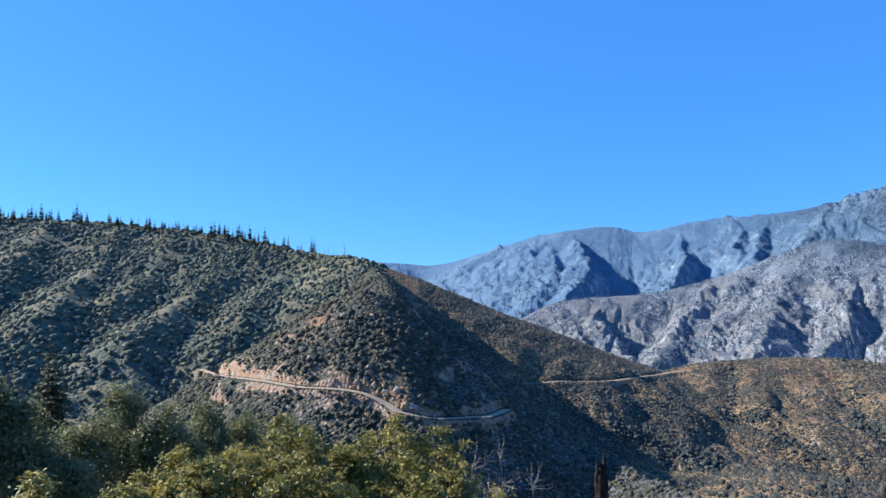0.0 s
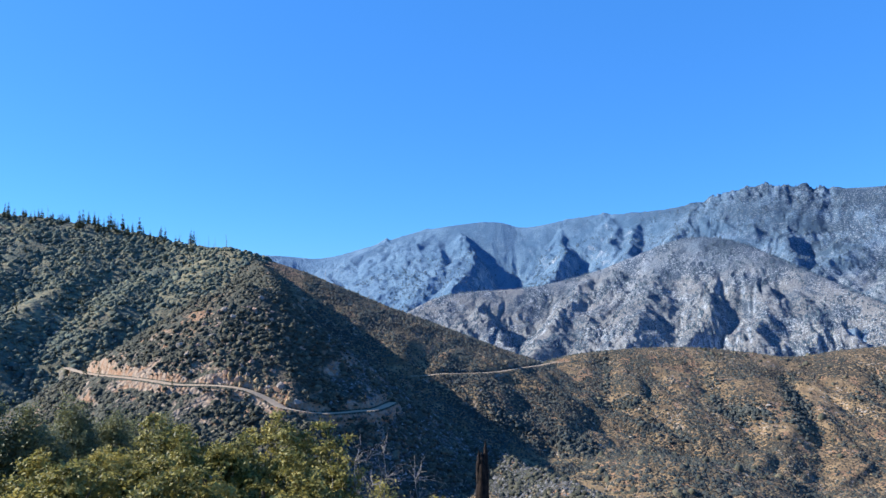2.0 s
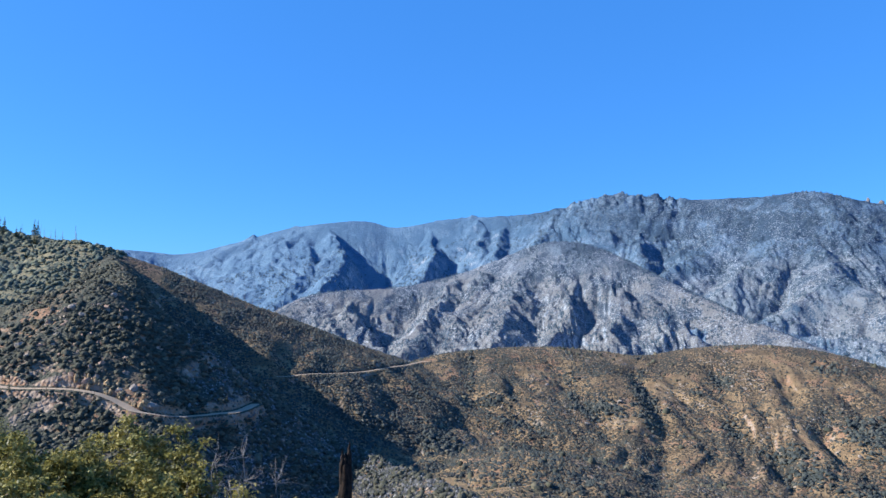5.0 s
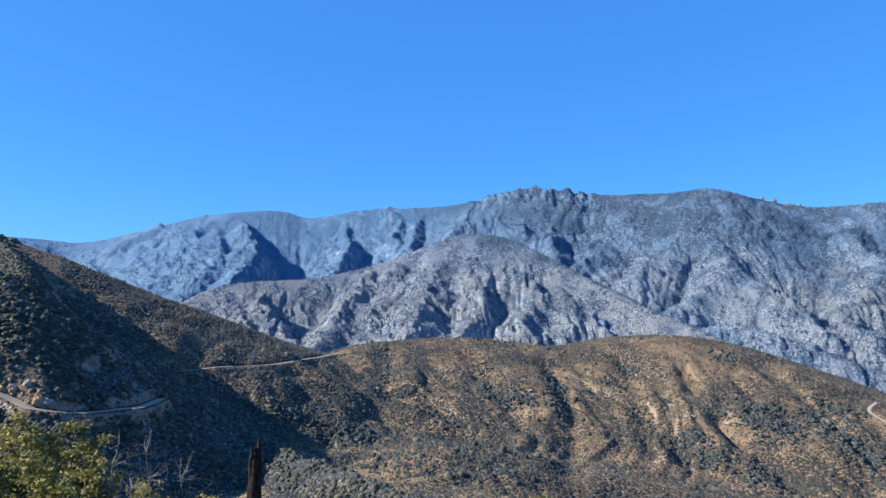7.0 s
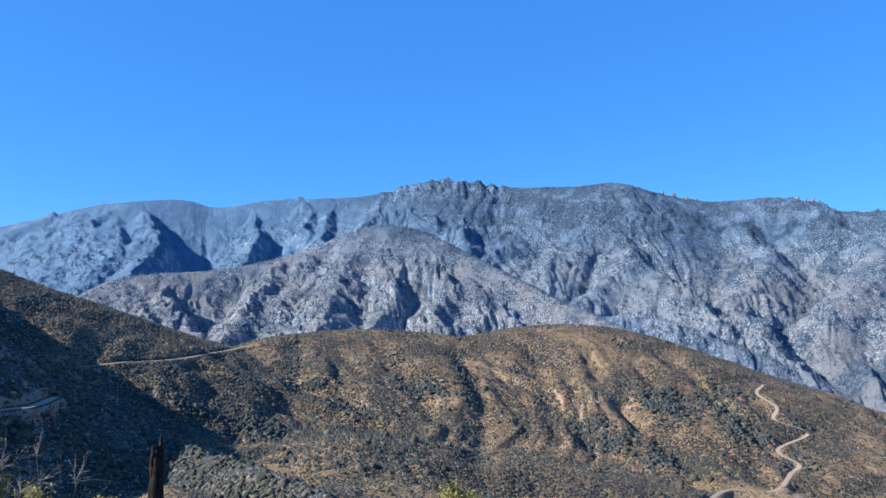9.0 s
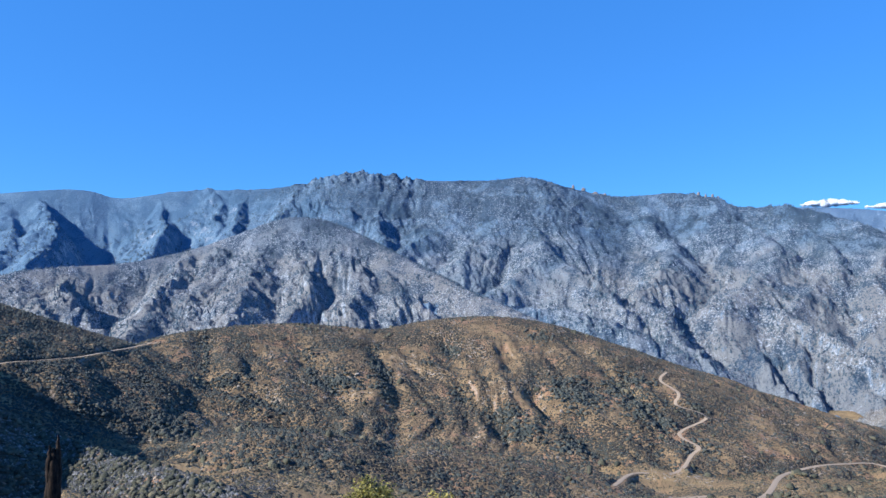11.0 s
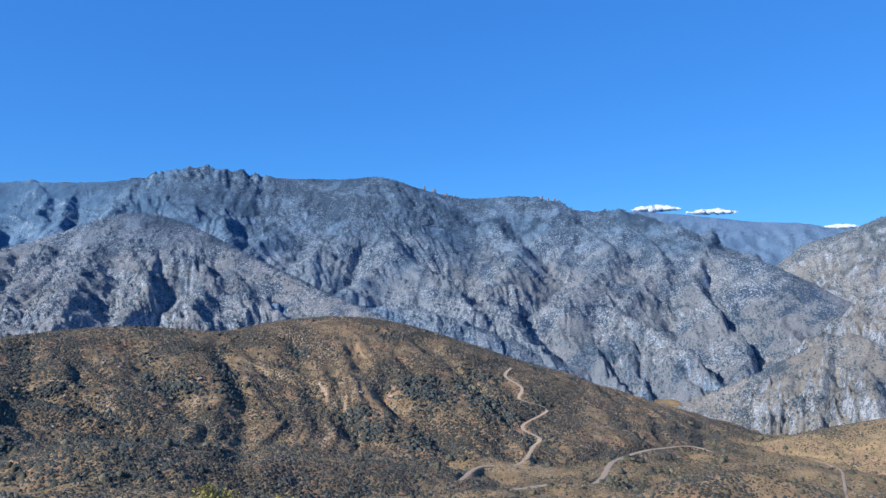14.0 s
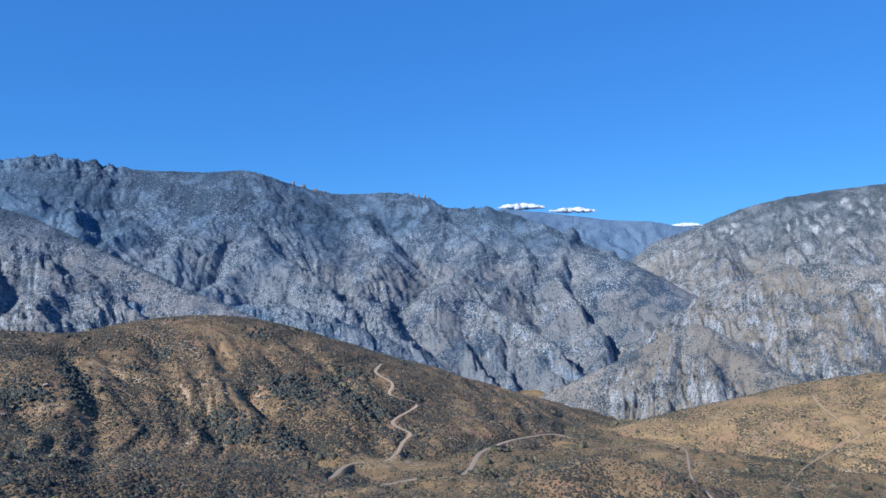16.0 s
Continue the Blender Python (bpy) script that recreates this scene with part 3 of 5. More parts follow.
# ---- materials ----
class Shade:
    """A node material in a few words."""

    def __init__(self, name, roughness=0.9):
        self.m = bpy.data.materials.new(name)
        self.m.use_nodes = True
        self.t = self.m.node_tree
        self.b = self.t.nodes["Principled BSDF"]
        self.b.inputs["Roughness"].default_value = roughness
        self.b.inputs["Specular IOR Level"].default_value = 0.2
        self.geo = self.t.nodes.new("ShaderNodeNewGeometry")
        self.place = self.geo.outputs["Position"]

    def put(self, socket, value):
        if isinstance(value, bpy.types.NodeSocket):
            self.t.links.new(value, socket)
        elif isinstance(value, tuple):
            socket.default_value = (*value, 1) if len(value) == 3 and len(socket.default_value) == 4 else value
        else:
            socket.default_value = value

    def squeeze(self, v):
        n = self.t.nodes.new("ShaderNodeVectorMath")
        n.operation = "MULTIPLY"
        self.put(n.inputs[0], self.place)
        n.inputs[1].default_value = v
        return n.outputs[0]

    def noise(self, size, detail=4, rough=0.55, place=None, warp=0.0):
        n = self.t.nodes.new("ShaderNodeTexNoise")
        self.put(n.inputs["Vector"], place or self.place)
        n.inputs["Scale"].default_value = 1 / size
        n.inputs["Detail"].default_value, n.inputs["Roughness"].default_value, n.inputs["Distortion"].default_value = detail, rough, warp
        return n.outputs["Fac"]

    def cells(self, size, random=1.0, out="Distance", place=None):
        n = self.t.nodes.new("ShaderNodeTexVoronoi")
        self.put(n.inputs["Vector"], place or self.place)
        n.inputs["Scale"].default_value, n.inputs["Randomness"].default_value = 1 / size, random
        return n.outputs[out]

    def math(self, op, a, b=0.0):
        n = self.t.nodes.new("ShaderNodeMath")
        n.operation = op
        self.put(n.inputs[0], a)
        self.put(n.inputs[1], b)
        return n.outputs[0]

    def span(self, v, lo, hi):
        n = self.t.nodes.new("ShaderNodeMapRange")
        n.interpolation_type = "SMOOTHSTEP"
        self.put(n.inputs["Value"], v)
        n.inputs["From Min"].default_value, n.inputs["From Max"].default_value = lo, hi
        return n.outputs["Result"]

    def mix(self, f, a, b):
        n = self.t.nodes.new("ShaderNodeMix")
        n.data_type = "RGBA"
        self.put(n.inputs["Factor"], f)
        self.put(n.inputs[6], a)
        self.put(n.inputs[7], b)
        return n.outputs[2]

    def random(self):
        return self.geo.outputs["Random Per Island"]

    def object_random(self):
        return self.t.nodes.new("ShaderNodeObjectInfo").outputs["Random"]

    def upright(self):
        n = self.t.nodes.new("ShaderNodeSeparateXYZ")
        self.put(n.inputs[0], self.geo.outputs["Normal"])
        return n.outputs[2]

    def colour(self, c):
        self.put(self.b.inputs["Base Color"], c)
        return self

    def bump(self, h, depth, strength=1.0):
        n = self.t.nodes.new("ShaderNodeBump")
        n.inputs["Strength"].default_value, n.inputs["Distance"].default_value = strength, depth
        self.put(n.inputs["Height"], h)
        self.put(self.b.inputs["Normal"], n.outputs[0])
        return self


def slope_material(name, grass, straw, shrub, leaf, rock, earth, bush=3.2, cover=0.5, steep=(0.72, 0.84), woods=None):
    """Dry hillside: straw and grass, dark shrubs, bare earth and rock where it is steep."""
    s = Shade(name)
    broad, mid, fine = s.noise(95, 5, 0.6, warp=0.6), s.noise(22, 4, 0.6), s.noise(2.0, 3, 0.6)
    base = s.mix(s.span(mid, 0.38, 0.62), grass, straw)
    base = s.mix(s.span(s.noise(38, 5, 0.65, warp=0.8), 0.54, 0.60), base, earth)
    dots = s.cells(bush)
    density = s.math("ADD", s.math("MULTIPLY", s.math("SUBTRACT", broad, 0.25), 1.7), s.math("MULTIPLY", mid, 0.5))
    edge = s.math("ADD", s.math("MULTIPLY", density, 0.9), cover - 0.85)
    shrubs = s.span(s.math("SUBTRACT", edge, s.math("MULTIPLY", dots, 0.75)), -0.03, 0.05)
    tone = s.mix(s.span(s.noise(9, 3), 0.35, 0.65), shrub, leaf)
    if woods:
        n = s.t.nodes.new("ShaderNodeSeparateXYZ")
        s.put(n.inputs[0], s.place)
        west = s.math("SUBTRACT", 1.0, s.span(s.math("ADD", n.outputs[0], s.math("MULTIPLY", broad, 120)), 20, 120))
        base = s.mix(west, base, woods)
        shrubs = s.math("MAXIMUM", shrubs, s.math("MULTIPLY", west, s.span(mid, 0.3, 0.6)))
    base = s.mix(shrubs, base, tone)
    stone = s.math("SUBTRACT", 1.0, s.span(s.math("ADD", s.upright(), s.math("MULTIPLY", s.math("SUBTRACT", s.noise(7, 5, 0.7), 0.5), 0.45)), *steep))
    tint = s.mix(s.span(s.noise(14, 5, 0.65, warp=1.0), 0.4, 0.62), rock, earth)
    base = s.mix(stone, base, tint)
    flecks = s.span(s.noise(5, 4, 0.7), 0.57, 0.62)
    base = s.mix(s.math("MULTIPLY", flecks, s.span(s.noise(60, 3), 0.5, 0.62)), base, rock)
    s.colour(s.mix(s.math("MULTIPLY", fine, 0.55), base, (grass[0] * 0.35, grass[1] * 0.35, grass[2] * 0.35)))
    s.bump(s.math("ADD", s.math("MULTIPLY", shrubs, s.math("SUBTRACT", 1.0, dots)), s.math("MULTIPLY", fine, 0.6)), 1.6)
    return s.m


def mountain_material(name, scrub, wood, granite, pale, low, size=1.0, steep=(0.45, 0.66), flecks=0.56, line=(-60, 260), haze_fade=None):
    """Granite mountain side: scrub dotted over the easy slopes, dry grass lower down, streaked pale rock on the steep
    faces and in outcrops. The colours carry the blue of haze.
    """
    s = Shade(name)
    streak = s.noise(15 * size, 7, 0.76, s.squeeze((1, 1, 0.35)), warp=0.4)
    fine = s.noise(5.5 * size, 4, 0.7)
    broad = s.noise(260 * size, 5, 0.6, warp=0.6)
    woods = s.math("ADD", s.math("MULTIPLY", s.noise(130 * size, 6, 0.62, warp=0.5), 0.56), s.math("MULTIPLY", s.noise(7 * size, 4, 0.68), 0.44))
    z = s.t.nodes.new("ShaderNodeSeparateXYZ")
    s.put(z.inputs[0], s.place)
    height = s.math("ADD", z.outputs[2], s.math("MULTIPLY", s.math("SUBTRACT", s.noise(190 * size, 5, 0.6), 0.5), 520))
    ground = s.mix(s.span(height, *line), low, scrub)
    high = s.span(height, line[0], line[1] + 160)
    woods = s.math("ADD", woods, s.math("MULTIPLY", s.math("SUBTRACT", high, 0.45), 0.07))
    dark, more = wood, 1.0
    # Westward, lighter bluer tones and fewer flecks paint thicker haze into the colour.
    if haze_fade:
        east = s.span(s.math("ADD", z.outputs[0], s.math("MULTIPLY", broad, 500)), *haze_fade)
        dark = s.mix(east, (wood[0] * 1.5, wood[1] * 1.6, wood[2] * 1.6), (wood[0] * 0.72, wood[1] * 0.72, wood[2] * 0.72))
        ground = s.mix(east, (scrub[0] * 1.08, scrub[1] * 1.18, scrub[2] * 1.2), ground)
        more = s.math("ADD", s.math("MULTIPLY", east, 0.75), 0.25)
    base = s.mix(s.span(woods, 0.465, 0.535), ground, dark)
    rock = s.mix(s.span(streak, 0.46, 0.54), granite, pale)
    rough = s.math("ADD", s.math("MULTIPLY", s.math("SUBTRACT", streak, 0.5), 0.75), s.math("MULTIPLY", s.math("SUBTRACT", fine, 0.5), 0.7))
    base = s.mix(s.span(s.math("ADD", s.upright(), rough), *steep), rock, base)
    out = s.math("MULTIPLY", s.span(s.noise(8 * size, 5, 0.74, warp=0.3), flecks, flecks + 0.04), s.span(broad, 0.42, 0.54))
    base = s.mix(s.math("MULTIPLY", s.math("MULTIPLY", out, s.math("SUBTRACT", 0.8, s.math("MULTIPLY", high, 0.4))), more), base, (pale[0] * 1.12, pale[1] * 1.12, pale[2] * 1.1))
    dots = s.span(s.cells(7 * size), 0.16, 0.40)
    base = s.mix(s.math("MULTIPLY", s.math("MULTIPLY", s.math("SUBTRACT", 1.0, dots), more), s.span(s.noise(80 * size, 4), 0.40, 0.52)), base, (wood[0] * 0.7, wood[1] * 0.7, wood[2] * 0.7))
    s.colour(base)
    s.bump(s.math("ADD", streak, s.math("MULTIPLY", fine, 0.7)), 9 * size)
    return s.m


dry_slope = slope_material("dry_slope", (0.172, 0.12, 0.071), (0.33, 0.228, 0.125), (0.034, 0.037, 0.035), (0.068, 0.067, 0.055), (0.42, 0.36, 0.30), (0.33, 0.195, 0.115), 3.4, 0.60, (0.60, 0.74))
right_slope = slope_material("right_slope", (0.27, 0.19, 0.105), (0.42, 0.29, 0.145), (0.06, 0.065, 0.055), (0.12, 0.112, 0.08), (0.46, 0.41, 0.35), (0.37, 0.235, 0.135), 3.6, 0.52, (0.6, 0.74))
wood_slope = slope_material("wooded_slope", (0.19, 0.168, 0.10), (0.27, 0.23, 0.135), (0.085, 0.102, 0.082), (0.13, 0.148, 0.108), (0.30, 0.27, 0.23), (0.17, 0.145, 0.095), 5.0, 0.64, (0.55, 0.68))
spur_slope = slope_material("rocky_slope", (0.111, 0.091, 0.065), (0.176, 0.133, 0.086), (0.047, 0.055, 0.044), (0.078, 0.083, 0.061), (0.416, 0.325, 0.247), (0.377, 0.215, 0.124), 3.0, 0.80, (0.62, 0.74))
floor_slope = slope_material("valley_slope", (0.25, 0.17, 0.09), (0.41, 0.28, 0.135), (0.045, 0.052, 0.044), (0.09, 0.092, 0.065), (0.44, 0.39, 0.33), (0.36, 0.23, 0.115), 3.0, 0.56, woods=(0.09, 0.08, 0.05))
# The range's haze is painted in as blue base colours.
range_haze_rock = mountain_material("range_haze_rock", (0.124, 0.19, 0.270), (0.058, 0.102, 0.162), (0.150, 0.212, 0.292), (0.41, 0.445, 0.50), (0.205, 0.21, 0.215), 1.0, (0.40, 0.57), 0.54, haze_fade=(1500, 2600))
# Nearer mountains: rock and scrub colours tinted blue in place of haze.
granite_haze_rock = mountain_material("granite", (0.134, 0.177, 0.232), (0.060, 0.087, 0.126), (0.148, 0.189, 0.242), (0.425, 0.455, 0.495), (0.22, 0.22, 0.22), 0.8, (0.44, 0.64), 0.54)
canyon_haze_rock = mountain_material("canyon_haze_rock", (0.158, 0.182, 0.205), (0.062, 0.082, 0.100), (0.155, 0.178, 0.205), (0.41, 0.42, 0.44), (0.25, 0.225, 0.19), 0.75, (0.50, 0.70), 0.53)
# Pale blue in the base colour stands in for haze over the far ridge.
distant_haze_rock = mountain_material("distant_haze_rock", (0.156, 0.234, 0.338), (0.130, 0.208, 0.312), (0.260, 0.338, 0.429), (0.546, 0.598, 0.663), (0.156, 0.234, 0.338), 1.6, (0.4, 0.6), 0.6)

road_dust = Shade("road_dust")
road_dust.colour(road_dust.mix(road_dust.noise(3, 4), (0.31, 0.23, 0.155), (0.40, 0.31, 0.22))).bump(road_dust.noise(0.8), 0.1)


# ---- land ----
def crest_rows(ridge, near, front, behind, back, foot=None):
    """Rings for a hill: close together on the side that faces the viewer, a few behind the crest and, from foot on, before the near ones."""

    def rows(b):
        c = float(ridge.crest_distance(b))
        start = float(np.interp(b, *near)) if isinstance(near, tuple) else near
        first = np.r_[np.linspace(start, c, front)] if foot is None else np.r_[np.linspace(foot, start, 9)[:-1], np.linspace(start, c, front)]
        return np.r_[first, c + np.linspace(0, 1, behind + 1)[1:] ** 1.5 * back]

    return rows


def setting(ob, label, category):
    return tagged(ob, label, category, kind="structure")


ground = setting(fan_mesh("ground", np.r_[-180:-36:6, -36:98:0.3, 98:180:6, 180], np.r_[0.01, 0.7, np.geomspace(1.5, 4950, 250)], slopes["ground"], floor_slope), "dry brush-covered slope falling into a valley", "ground")
forest_hill = setting(fan_mesh("forested_hill", np.arange(-42, 6, 0.11), crest_rows(forest_ridges[0], 560, 230, 22, 420), slopes["forest"], wood_slope, ground_height), "green hillside of oak and brush with conifers along its crest", "hill")
spur_hill = setting(fan_mesh("rocky_spur", np.arange(-23, 26, 0.10), np.r_[np.linspace(330, 690, 250), np.linspace(695, 1090, 40)], slopes["spur"], spur_slope, ground_height), "steep brush-covered spur with rock outcrops above a road", "hill")
dry_hill = setting(fan_mesh("dry_hill", np.arange(-7, 84, 0.125), crest_rows(dry_ridges[0], 470, 230, 22, 420), slopes["dry"], dry_slope, ground_height), "rounded brown hill of dry grass and scattered shrubs", "hill")
right_hill = setting(fan_mesh("tan_hill", np.arange(66, 112, 0.15), crest_rows(right_ridges[0], 780, 120, 14, 400), slopes["right"], right_slope, ground_height), "tan hillside of dry grass with faint dirt tracks", "hill")
mountain_range = setting(fan_mesh("mountain_range", np.arange(-6, 83, 0.1), crest_rows(range_ridges[0], ((0, 26, 40, 50, 60, 70), (3100, 3000, 2500, 2250, 2000, 1900)), 220, 12, 500, 1800), range_surface, range_haze_rock, ground_height), "long granite mountain range, coloured blue-grey for haze", "mountain")
granite_mountain = setting(fan_mesh("granite_mountain", np.arange(1, 51, 0.09), crest_rows(granite_ridges[0], 2080, 190, 12, 500, 1800), granite_surface, granite_haze_rock, ground_height), "grey granite mountain with cliffs and dark scrub", "mountain")
canyon_mountain = setting(fan_mesh("canyon_mountain", np.arange(68, 104, 0.1), crest_rows(canyon_ridges[0], 1700, 240, 12, 350), canyon_surface, canyon_haze_rock, ground_height), "grey rocky mountain wall above a deep canyon", "mountain")
distant_mountain = setting(fan_mesh("distant_mountain", np.arange(54, 92, 0.2), crest_rows(distant_ridges[0], 3300, 50, 8, 220), distant_surface, distant_haze_rock, ground_height), "far-off mountain ridge behind the canyon, coloured pale for haze", "mountain")


def road_strip(name, key, label, material=road_dust.m):
    line, half = road_lines[key]
    way = np.gradient(line[:, :2], axis=0)
    way /= np.hypot(way[:, 0], way[:, 1])[:, None]
    side = np.stack((-way[:, 1], way[:, 0]), -1)
    cols = []
    for k in (-1.0, -0.6, 0.0, 0.6, 1.0):
        jog = 0.5 * fbm(line[:, 0] / 6 + 10 * k, line[:, 1] / 6, 2, 5) * (abs(k) == 1.0)
        cols.append(np.c_[line[:, :2] + side * (k * half + jog)[:, None], line[:, 2] + 0.35 - 0.2 * k * k])
    v = np.stack(cols, 1)
    i = np.arange(v.shape[0] * 5).reshape(-1, 5)
    faces = np.stack((i[:-1, :-1], i[1:, :-1], i[1:, 1:], i[:-1, 1:]), -1).reshape(-1, 4)[:, ::-1]
    return setting(link_mesh(name, v.reshape(-1, 3), faces, material), label, "road")


road_strip("road_1", "spur_road", "pale dusty road cut into the spur's flank")
road_strip("road_2", "ridge_road", "narrow dusty road along the ridge side")
road_strip("road_3", "valley_road", "pale winding road up the dry hill")
road_strip("road_4", "lower_road", "pale curving road across dry grass")
road_strip("road_5", "dirt_track", "light dirt track beside a dry wash")
road_strip("road_6", "hill_track", "faint dirt track on a tan hillside")


# ---- plants: tools ----
rng = np.random.default_rng(7)


def part(name, verts, faces, material, parent=None, label="", smooth=True):
    ob = link_mesh(name, verts, faces, material, parent, smooth)
    return tagged(ob, label) if label else ob


def tube(points, radii, sides=6):
    """Vertices and quads of a bent, tapering limb."""
    p = np.asarray(points, float)
    way = np.gradient(p, axis=0)
    way /= np.linalg.norm(way, axis=1)[:, None] + 1e-9
    ref = np.where(np.abs(way[:, 2:3]) > 0.9, np.array([[1.0, 0, 0]]), np.array([[0, 0, 1.0]]))
    u = np.cross(way, ref)
    u /= np.linalg.norm(u, axis=1)[:, None]
    w = np.cross(way, u)
    t = np.arange(sides) * 2 * np.pi / sides
    v = p[:, None] + np.asarray(radii)[:, None, None] * (np.cos(t)[None, :, None] * u[:, None] + np.sin(t)[None, :, None] * w[:, None])
    i = np.arange(len(p) * sides).reshape(len(p), sides)
    j = np.roll(i, -1, 1)
    return v.reshape(-1, 3), np.stack((i[:-1], j[:-1], j[1:], i[1:]), -1).reshape(-1, 4)


def join(pieces):
    verts, faces, n = [], [], 0
    for v, f in pieces:
        verts.append(v)
        faces.append(np.asarray(f) + n)
        n += len(v)
    return np.vstack(verts), np.vstack(faces)


def leaves(centres, size, out, gen, slim=0.5):
    """One small pointed leaf, folded along its rib, at each centre; out: the way that each clump faces."""
    n = len(centres)
    face = out * 0.6 + gen.normal(size=(n, 3)) * 0.7 + np.array((0, 0, 0.45))
    face /= np.linalg.norm(face, axis=1)[:, None]
    along = np.cross(face, gen.normal(size=(n, 3)))
    along /= np.linalg.norm(along, axis=1)[:, None] + 1e-9
    across = np.cross(face, along)
    k = (size * gen.uniform(0.6, 1.35, n))[:, None]
    c = centres
    v = np.stack((c - along * k, c + across * k * slim + face * k * 0.15, c + along * k, c - across * k * slim + face * k * 0.15), 1)
    return v.reshape(-1, 3), np.arange(n * 4).reshape(n, 4)


def leaf_material(name, dark, light, gold, through=0.35):
    s = Shade(name, 0.55)
    s.b.inputs["Specular IOR Level"].default_value = 0.25
    tone = s.mix(s.span(s.random(), 0.1, 0.8), dark, light)
    tone = s.mix(s.math("MULTIPLY", s.span(s.noise(1.3, 3), 0.45, 0.7), 0.8), tone, gold)
    s.colour(tone)
    thin = s.t.nodes.new("ShaderNodeBsdfTranslucent")
    s.put(thin.inputs["Color"], tone)
    blend = s.t.nodes.new("ShaderNodeMixShader")
    blend.inputs[0].default_value = through
    s.t.links.new(s.b.outputs[0], blend.inputs[1])
    s.t.links.new(thin.outputs[0], blend.inputs[2])
    s.t.links.new(blend.outputs[0], s.t.nodes["Material Output"].inputs["Surface"])
    return s.m


def bark_material(name, a, b, size=0.12, depth=0.03):
    s = Shade(name, 0.9)
    grain = s.noise(size, 5, 0.65, s.squeeze((1, 1, 0.25)))
    s.colour(s.mix(s.span(grain, 0.35, 0.65), a, b)).bump(grain, depth)
    return s.m


oak_leaf = leaf_material("oak_leaf", (0.10, 0.10, 0.03), (0.31, 0.275, 0.075), (0.46, 0.37, 0.10), 0.3)
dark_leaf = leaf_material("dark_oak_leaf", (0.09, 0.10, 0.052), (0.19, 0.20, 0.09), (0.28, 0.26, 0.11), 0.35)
needle = leaf_material("needles", (0.062, 0.074, 0.046), (0.125, 0.13, 0.076), (0.18, 0.17, 0.09), 0.3)
bark = bark_material("bark", (0.06, 0.045, 0.03), (0.14, 0.11, 0.08))
char = bark_material("charred_wood", (0.006, 0.005, 0.005), (0.045, 0.03, 0.022), 0.08, 0.05)
grey_wood = bark_material("grey_dead_wood", (0.16, 0.14, 0.12), (0.32, 0.285, 0.25))


def limbs(base, top, spread, count, gen, thick):
    """A trunk with limbs that fork outwards; returns tubes and the limbs' ends."""
    pieces, ends = [], []
    rise = np.linspace(0, 1, 7)[:, None]
    bow = gen.normal(size=3) * 0.05 * np.linalg.norm(top - base) * np.array((1, 1, 0))
    trunk = base + (top - base) * rise + bow * np.sin(rise * np.pi)
    pieces.append(tube(trunk, np.linspace(thick, thick * 0.25, 7), 8))
    for i in range(count):
        f = gen.uniform(0.25, 0.95)
        start = trunk[min(6, int(f * 6))]
        t = gen.uniform(0, 2 * np.pi)
        reach = spread * gen.uniform(0.45, 0.95) * (1.1 - 0.45 * f)
        end = start + np.array((math.cos(t) * reach, math.sin(t) * reach, reach * gen.uniform(0.25, 0.9)))
        u = np.linspace(0, 1, 5)[:, None]
        mid = start + (end - start) * u + np.array((0, 0, 0.15 * reach)) * np.sin(u * np.pi)
        pieces.append(tube(mid, np.linspace(thick * 0.4, thick * 0.06, 5), 5))
        ends.append(end)
    return pieces, np.array(ends)


def broadleaf(name, x, y, height, spread, seed, leaf, n_clumps, per_clump, size, label, category, base_z=None, group="", clump=0.5):
    """A tree or tall shrub: bark limbs and a crown of leaf clumps with gaps."""
    gen = np.random.default_rng(seed)
    z = float(land_cut(np.array([x]), np.array([y]))[0]) - 0.15 if base_z is None else base_z
    tree = tagged(new(name), label, category, group)
    tree.location = (x, y, z)
    base, top = np.zeros(3), np.array((gen.normal() * 0.3, gen.normal() * 0.3, height * 0.8))
    pieces, ends = limbs(base, top, spread, 16, gen, height * 0.028 + 0.05)
    part("branches", *join(pieces), bark, tree, "rough brown bark")
    d = gen.normal(size=(n_clumps, 3))
    d /= np.linalg.norm(d, axis=1)[:, None]
    d[:, 2] = np.where(d[:, 2] < -0.35, -d[:, 2], d[:, 2])
    lobes = gen.normal(size=(9, 3))
    lobes /= np.linalg.norm(lobes, axis=1)[:, None]
    bulge = 0.54 + 0.56 * np.max(np.clip(d @ lobes.T, 0, 1) ** 5, axis=1)
    rad = bulge * gen.uniform(0.55, 1.0, n_clumps) ** 0.45
    centre = np.array((0, 0, height * 0.6))
    spots = centre + d * rad[:, None] * np.array((spread, spread, height * 0.42))
    c = np.repeat(spots, per_clump, 0)
    o = np.repeat(d, per_clump, 0)
    c = c + gen.normal(size=c.shape) * clump * np.array((0.5, 0.5, 0.34))
    part("foliage", *leaves(c, size, o, gen), leaf, tree, smooth=False)
    return tree


